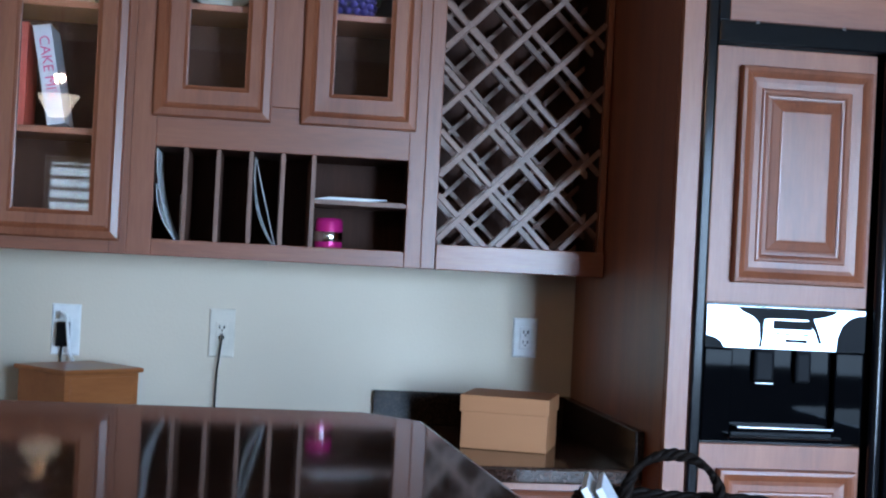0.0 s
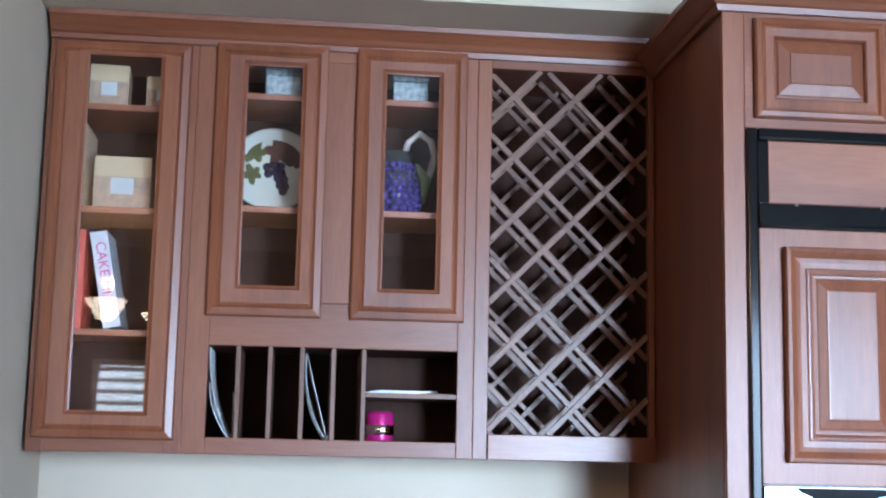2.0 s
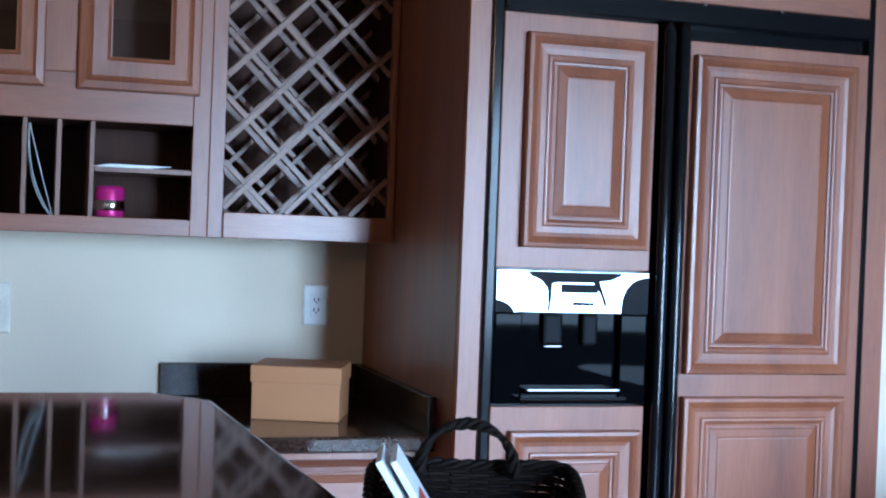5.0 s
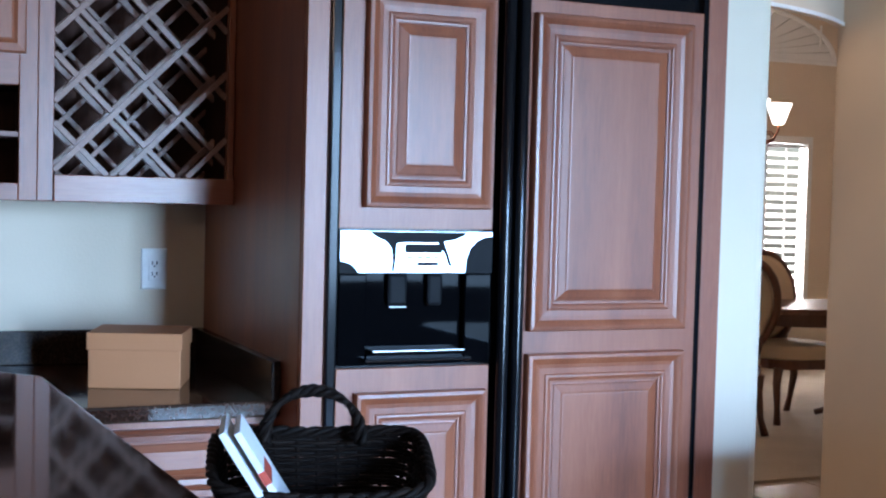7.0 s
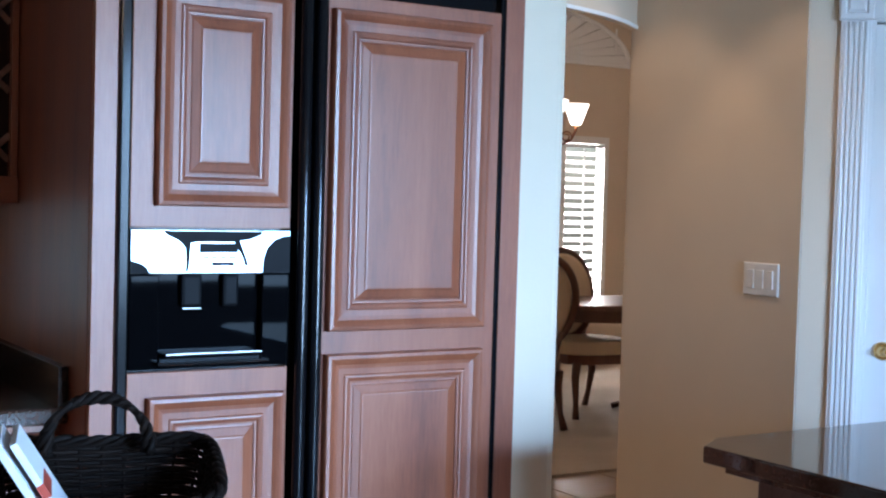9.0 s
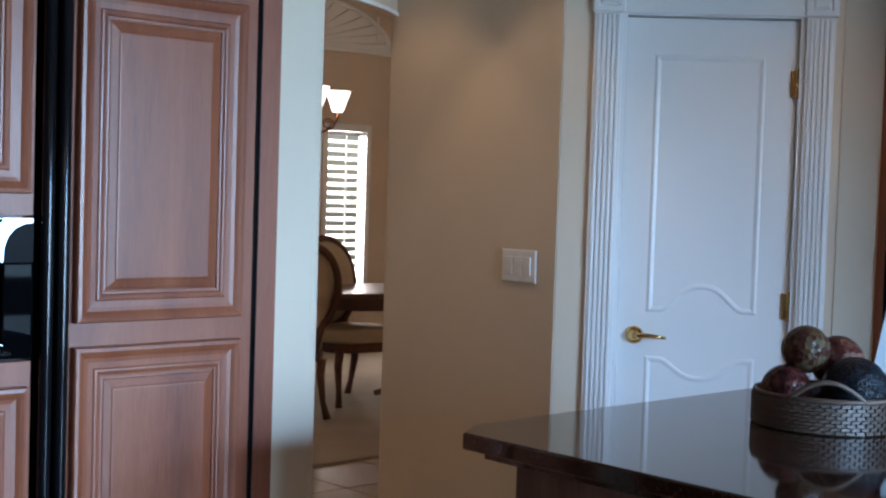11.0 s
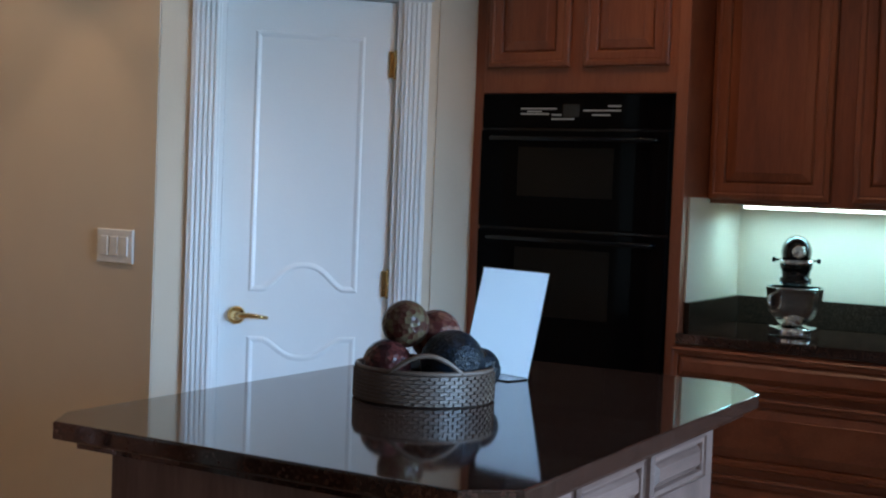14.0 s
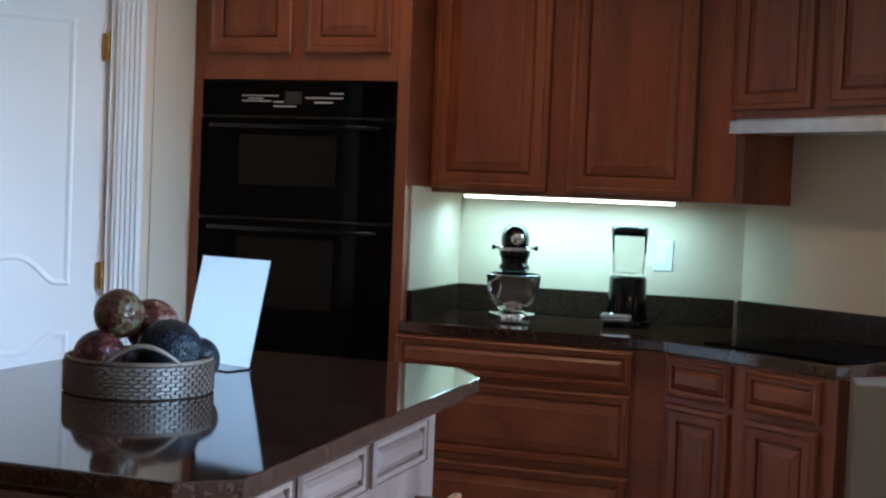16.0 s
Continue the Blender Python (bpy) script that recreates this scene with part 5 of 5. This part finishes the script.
sg = empty("sign_holder", pose(3.262, 1.93, 0.9145, 0, 0, -106), "clear acrylic sign holder with a plain white sheet", "sign holder")
ACR = glass_mat("clear_acrylic")
part("foot", box((-0.122, -0.075, 0), (0.122, 0.03, 0.003), 0), ACR, sg)
part("sleeve", box((-0.122, 0.0015, 0.003), (0.122, 0.0035, 0.283), 0), ACR, sg, m=pose(0, 0, 0, -14, 0, 0)).visible_shadow = False
part("sheet", box((-0.119, 0.0004, 0.004), (0.119, 0.0008, 0.28), 0), SHEET, sg, "blank white paper sheet", m=pose(0, 0, 0, -14, 0, 0))

# ---- kitchen appliances ----
mx = empty("stand_mixer", pose(4.88, 1.60, 0.9145 + RAISE, 0, 0, -74), "black stand mixer with a steel bowl and chrome trim", "mixer")
part("foot", prism([(0.09 * math.cos(a) * (1.0 if math.sin(a) > 0 else 0.95), -0.02 + 0.14 * math.sin(a)) for a in [2 * math.pi * i / 36 for i in range(36)]], 0, 0.03, 0.008), CHROME, mx, smooth=True)
part("bowl", lathe([(0, 0.036), (0.04, 0.034), (0.05, 0.04), (0.078, 0.07), (0.092, 0.11), (0.099, 0.165), (0.1025, 0.168), (0.098, 0.17), (0.09, 0.112), (0.074, 0.074), (0, 0.05)], 40), CHROME, mx, "polished steel mixing bowl", m=pose(0, -0.05, 0), smooth=True)
part("column", prism([(0.045 * math.cos(a), 0.1 + 0.035 * math.sin(a)) for a in [2 * math.pi * i / 24 for i in range(24)]], 0.028, 0.25), BLACK, mx, smooth=True)
part("bowl_handle", tube_path([(-0.065, -0.125, 0.15), (-0.085, -0.15, 0.14), (-0.083, -0.148, 0.09), (-0.058, -0.115, 0.085)], 0.006, 8), CHROME, mx, smooth=True)
hm = pose(0, 0.15, 0.29) @ pose(0, 0, 0, 90, 0, 0)
part("head", lathe([(0, -0.01), (0.03, -0.005), (0.05, 0.02), (0.058, 0.08), (0.058, 0.16), (0.054, 0.22), (0.046, 0.255), (0.03, 0.272), (0, 0.277)], 32, (0.92, 1.0)), BLACK, mx, "glossy black motor head", m=hm, smooth=True)
part("trim_band", lathe([(0.057, 0.0), (0.0605, 0.002), (0.0605, 0.014), (0.057, 0.016)], 32), CHROME, mx, m=pose(0, -0.07, 0.25), smooth=True)
part("planetary", lathe([(0, 0.18), (0.05, 0.18), (0.054, 0.185), (0.054, 0.2), (0.046, 0.205), (0.05, 0.23), (0.055, 0.235), (0.055, 0.256), (0, 0.256)], 30), BLACK, mx, m=pose(0, -0.06, 0.0), smooth=True)
part("hub_cap", lathe([(0, 0), (0.022, 0), (0.024, 0.006), (0.018, 0.012), (0, 0.013)], 24), CHROME, mx, m=pose(0.006, -0.118, 0.295, 90, 0, 0), smooth=True)
for sx in (-1, 1):
    part("knob", lathe([(0, 0), (0.004, 0.0), (0.004, 0.02), (0.009, 0.022), (0.009, 0.032), (0, 0.034)], 14), BLACK, mx, m=pose(0.05 * sx, -0.03, 0.262, 0, 90 * sx, 0), smooth=True)
bl = empty("blender", pose(4.97, 1.20, 0.9145 + RAISE, 0, 0, -78), "black countertop blender with a clear glass jar", "blender")
part("base_plate", prism([(0.085 * math.cos(a), 0.07 * math.sin(a)) for a in [2 * math.pi * i / 32 for i in range(32)]], 0, 0.022, 0.006), BLACK, bl, smooth=True)
part("control_foot", box((-0.095, -0.1, 0.012), (0.02, -0.03, 0.05), 0.014), CHROME, bl, "bright silver control foot")
part("motor_base", lathe([(0, 0.022), (0.072, 0.022), (0.074, 0.03), (0.068, 0.08), (0.066, 0.172), (0.06, 0.178), (0, 0.178)], 32), BLACK, bl, smooth=True)
JAR = glass_mat("thin_jar_glass")
JAR.node_tree.nodes["Principled BSDF"].inputs["IOR"].default_value = 1.045
part("jar", lathe([(0.05, 0.18), (0.055, 0.182), (0.064, 0.325), (0.061, 0.325), (0.052, 0.19), (0, 0.188), (0, 0.18)], 32), JAR, bl, "clear glass jar", smooth=True)
part("lid", lathe([(0, 0.355), (0.06, 0.355), (0.066, 0.35), (0.067, 0.322), (0, 0.322)], 32), BLACK, bl, smooth=True)
part("jar_handle", tube_path([(0.06, 0, 0.31), (0.088, 0, 0.305), (0.095, 0, 0.27), (0.09, 0, 0.22), (0.058, 0, 0.205)], 0.007, 10), JAR, bl, smooth=True)

# ---- dining room ----
w1 = empty("window_1", ID, "bright window with white plantation shutters", "window", kind="structure")
part("window_frame", boxes([((WX0, 9.19, WZ0), (WX0 + 0.05, 9.3, WZ1)), ((WX1 - 0.05, 9.19, WZ0), (WX1, 9.3, WZ1)), ((WX0 + 0.05, 9.19, WZ0), (WX1 - 0.05, 9.3, WZ0 + 0.06)), ((WX0 + 0.05, 9.19, WZ1 - 0.06), (WX1 - 0.05, 9.3, WZ1))], 0.004), SHUTTER, w1)
n_slats = 19
for i in range(n_slats):
    z = WZ0 + 0.09 + i * (WZ1 - WZ0 - 0.17) / (n_slats - 1)
    part("slat", box((-0.206, -0.032, -0.005), (0.206, 0.032, 0.005), 0.003), SHUTTER, w1, m=pose((WX0 + WX1) / 2, 9.245, z, 28, 0, 0))
part("tilt_rod", box(((WX0 + WX1) / 2 - 0.006, 9.2, WZ0 + 0.1), ((WX0 + WX1) / 2 + 0.006, 9.21, WZ1 - 0.1), 0.002), SHUTTER, w1)
w2 = empty("window_2", pose(6.62, 9.195, 2.6), "arched window above with a white sunburst shutter", "window", kind="structure")
arc = [(1.0 * math.cos(math.pi * i / 40), 0.42 * math.sin(math.pi * i / 40)) for i in range(41)]
part("arch_frame", tube_path([(x, -0.01, z) for x, z in arc], 0.02, 8), SHUTTER, w2, smooth=True)
part("sill", box((-1.02, -0.04, -0.03), (1.02, 0.0, 0.0), 0.004), SHUTTER, w2)
part("tilt_rod", box((0.83, -0.03, 0.1), (0.845, -0.018, 0.3), 0.002), SHUTTER, w2)
part("fan_panel", prism([(x, z) for x, z in arc], 0.0, 0.004), SHUTTER, w2, m=pose(0, 0, 0, 90, 0, 0))
for i in range(1, 16):
    a = math.pi * i / 16
    x, z = 0.96 * math.cos(a), 0.41 * math.sin(a)
    part("ray", tube_path([(x * 0.15, -0.012, z * 0.15), (x, -0.012, z)], 0.007, 6), SHUTTER, w2, smooth=True)


def dining_chair(m):
    c = empty("dining_chair", m, "dark wood dining chair with an oval upholstered back", "chair", "chairs round the dining table")
    oval = [(0.235 * math.cos(2 * math.pi * i / 40), 0.03 * math.cos(2 * math.pi * i / 40) ** 2 + 0.02 * math.sin(2 * math.pi * i / 40), 0.77 + 0.29 * math.sin(2 * math.pi * i / 40)) for i in range(40)]
    part("back_frame", tube_path([(x, 0.24 + y + (z - 0.5) * 0.12, z) for x, y, z in oval], 0.024, 10, True), DARKWOOD, c, smooth=True)
    part("backrest", lathe([(0, -0.022), (0.1, -0.02), (0.2, -0.01), (0.222, 0.0), (0.2, 0.01), (0, 0.02)], 36, (1, 1.24)), FABRIC, c, "cream upholstered oval back", m=pose(0, 0.275, 0.77, 83, 0, 0), smooth=True)
    part("seat", prism([(0.25 * math.cos(a) * min(1.15, (abs(math.cos(a)) ** 4 + abs(math.sin(a)) ** 4) ** -0.25), 0.24 * math.sin(a) * min(1.15, (abs(math.cos(a)) ** 4 + abs(math.sin(a)) ** 4) ** -0.25)) for a in [2 * math.pi * i / 32 for i in range(32)]], 0.41, 0.5, 0.02), FABRIC, c, "cream upholstered seat", smooth=True)
    part("seat_rail", prism([(0.255 * math.cos(a) * min(1.15, (abs(math.cos(a)) ** 4 + abs(math.sin(a)) ** 4) ** -0.25), 0.245 * math.sin(a) * min(1.15, (abs(math.cos(a)) ** 4 + abs(math.sin(a)) ** 4) ** -0.25)) for a in [2 * math.pi * i / 32 for i in range(32)]], 0.35, 0.4095), DARKWOOD, c)
    for x, y in ((-0.2, -0.2), (0.2, -0.2), (-0.19, 0.22), (0.19, 0.22)):
        s = 0.06 if y > 0 else -0.02
        part("leg", tube_path([(x, y, 0.36), (x * 1.03, y - s * 0.3, 0.26), (x * 1.02, y + s * 0.3, 0.1), (x * 1.05, y + s, 0.0)], [0.03, 0.026, 0.018, 0.024], 10), DARKWOOD, c, smooth=True)
    for sx in (-1, 1):
        part("back_post", tube_path([(sx * 0.13, 0.22, 0.36), (sx * 0.14, 0.25, 0.5), (sx * 0.17, 0.255, 0.6)], 0.022, 8), DARKWOOD, c, smooth=True)
    return c


dch = dining_chair(pose(4.85, 6.89, 0.0125, 0, 0, 178))
copy_thing(dch, pose(5.58, 7.1, 0.0125, 0, 0, -4))
copy_thing(dch, pose(6.6, 6.75, 0.0125, 0, 0, 182))
copy_thing(dch, pose(6.65, 7.12, 0.0125, 0, 0, 3))
tb = empty("dining_table", pose(6.1, 6.95, 0.0125, 0, 0, 0), "polished dark wood dining table on a carved pedestal", "table")
part("tabletop", prism([(0.95 * math.cos(a) * min(1.2, (abs(math.cos(a)) ** 6 + abs(math.sin(a)) ** 6) ** (-1 / 6)), 0.37 * math.sin(a) * min(1.2, (abs(math.cos(a)) ** 6 + abs(math.sin(a)) ** 6) ** (-1 / 6))) for a in [2 * math.pi * i / 48 for i in range(48)]], 0.72, 0.755, 0.01), DARKWOOD, tb)
part("apron", prism([(0.85 * math.cos(a), 0.31 * math.sin(a)) for a in [2 * math.pi * i / 36 for i in range(36)]], 0.63, 0.7195), DARKWOOD, tb)
for x in (-0.02, 0.62):
    p = part("pedestal", lathe([(0, 0.06), (0.1, 0.08), (0.06, 0.14), (0.05, 0.24), (0.09, 0.36), (0.07, 0.46), (0.05, 0.54), (0.11, 0.63), (0, 0.63)], 24), DARKWOOD, tb, m=pose(x, 0, 0), smooth=True)
    for k in (45, 135, 225, 315):
        part("foot", tube_path([(0.04, 0, 0.16), (0.14, 0, 0.12), (0.24, 0, 0.04), (0.3, 0, 0.02)], [0.03, 0.026, 0.022, 0.02], 8), DARKWOOD, p, m=pose(0, 0, 0, 0, 0, k), smooth=True)

SHADE = glow("lit_glass_shade", (1.0, 0.9, 0.74), 5.0)
IRON = plain("rust_brown_iron", (0.16, 0.06, 0.035), 0.45, 0.6)


def lamp_shade(parent, m, scale=1.0, mat=None):
    s = part("shade", lathe([(0.028 * scale, 0), (0.036 * scale, 0.008 * scale), (0.05 * scale, 0.05 * scale), (0.078 * scale, 0.125 * scale), (0.074 * scale, 0.124 * scale), (0.046 * scale, 0.052 * scale), (0.03 * scale, 0.012 * scale), (0, 0.008 * scale)], 28), mat or SHADE, parent, "glowing frosted glass shade", m=m, smooth=True)
    return s


cl = empty("chandelier", pose(4.845, 6.82, 0.035), "iron chandelier with scrolled arms and frosted glass shades", "chandelier")
part("stem", tube_path([(0, 0, 3.012), (0, 0, 2.4), (0, 0, 1.75)], [0.012, 0.012, 0.02], 10), IRON, cl, smooth=True)
for k in range(5):
    a = radians(72 * k - 22)
    c, s = math.cos(a), math.sin(a)
    pts = [(0.02, 1.8), (0.1, 1.72), (0.2, 1.71), (0.28, 1.75), (0.31, 1.81), (0.31, 1.84)]
    arm = part("arm", tube_path([(r * c, r * s, z) for r, z in pts], 0.008, 8), IRON, cl, smooth=True)
    sc = [(0.25 + 0.035 * math.cos(w) * (1 - w / 14), 1.77 + 0.035 * math.sin(w) * (1 - w / 14)) for w in [i * 0.5 for i in range(18)]]
    part("scroll", tube_path([(r * c, r * s, z) for r, z in sc], 0.005, 6), IRON, arm, smooth=True)
    lamp_shade(cl, pose(0.31 * c, 0.31 * s, 1.845))

# ---- behind the eye: lamp and windows that the glass reflects ----
nl = empty("pendant_lamp", pose(-1.40, -2.4, 0.015), "hanging lamp with two flared frosted glass shades", "lamp")
part("stem", tube_path([(0, 0, 3.032), (0, 0, 2.2)], 0.01, 8), IRON, nl, smooth=True)
BRIGHT = glow("bright_glass_shade", (1.0, 0.88, 0.7), 10.0)
for sx, size in ((0.0, 1.9), (0.31, 0.8)):
    part("arm", tube_path([(0, 0, 2.24), (sx * 0.6, 0.02, 2.2), (sx, 0.02, 2.255)], 0.007, 8), IRON, nl, smooth=True)
    lamp_shade(nl, pose(sx, 0.02, 2.25) @ Matrix.Diagonal((1, 1, 0.65, 1)), size, BRIGHT)


def garden_window(name, x0, x1, z0, z1, label, slats=0, mullions=1):
    w = empty(name, ID, label, "window", kind="structure")
    y = -4.06
    part("window_frame", boxes([((x0, y - 0.06, z0), (x0 + 0.045, y + 0.012, z1)), ((x1 - 0.045, y - 0.06, z0), (x1, y + 0.012, z1)), ((x0 + 0.045, y - 0.06, z0), (x1 - 0.045, y + 0.012, z0 + 0.05)), ((x0 + 0.045, y - 0.06, z1 - 0.05), (x1 - 0.045, y + 0.012, z1))], 0.003), SHUTTER, w)
    for i in range(slats):
        z = z0 + 0.08 + i * (z1 - z0 - 0.16) / (slats - 1)
        part("slat", box((x0 + 0.05, -0.03, -0.004), (x1 - 0.05, 0.03, 0.004), 0.002), SHUTTER, w, m=pose(0, y - 0.01, z, -30, 0, 0))
    return w


garden_window("window_3", -1.73, -1.23, 1.0, 2.1, "white shuttered window in the family room", 11)
garden_window("window_4", 1.79, 2.81, 0.18, 2.6, "glazed patio door with a white frame")
garden_window("window_5", 3.48, 5.02, 0.64, 2.6, "wide white-framed nook window")

# Unseen fixtures; the third is added to warm the kitchen side.
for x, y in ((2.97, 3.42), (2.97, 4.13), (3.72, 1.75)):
    dl = empty("recessed_downlight", pose(x, y, 3.05), "white recessed ceiling downlight out of view, switched on", "ceiling light", "recessed downlights")
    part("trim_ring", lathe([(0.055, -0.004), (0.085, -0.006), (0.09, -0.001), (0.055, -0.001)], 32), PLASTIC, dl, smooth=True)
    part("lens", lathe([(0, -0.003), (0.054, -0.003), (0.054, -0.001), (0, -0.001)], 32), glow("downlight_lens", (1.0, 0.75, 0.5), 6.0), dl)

# ---- floor tiles ----
bm = box((-0.2225, -0.2225, -0.006), (0.2225, 0.2225, 0.0), 0.0)
bmesh.ops.bevel(bm, geom=[e for e in bm.edges if min(v.co.z for v in e.verts) > -0.001], offset=0.003, segments=1, affect="EDGES")
tile_mesh = bpy.data.meshes.new("tile")
bm.to_mesh(tile_mesh)
bm.free()
tile_mesh.materials.append(TILE)
floor_ob = bpy.data.objects["floor"]
for i in range(17):
    for j in range(17):
        x, y = -1.6 + 0.45 * i, -1.4 + 0.45 * j
        if y > 5.42 or (x > 5.0 and y < 4.5) or (y > 3.2 and x < 2.4):
            continue
        t = new("tile", tile_mesh)
        t.parent, t.matrix_basis = floor_ob, pose(x, y, 0)
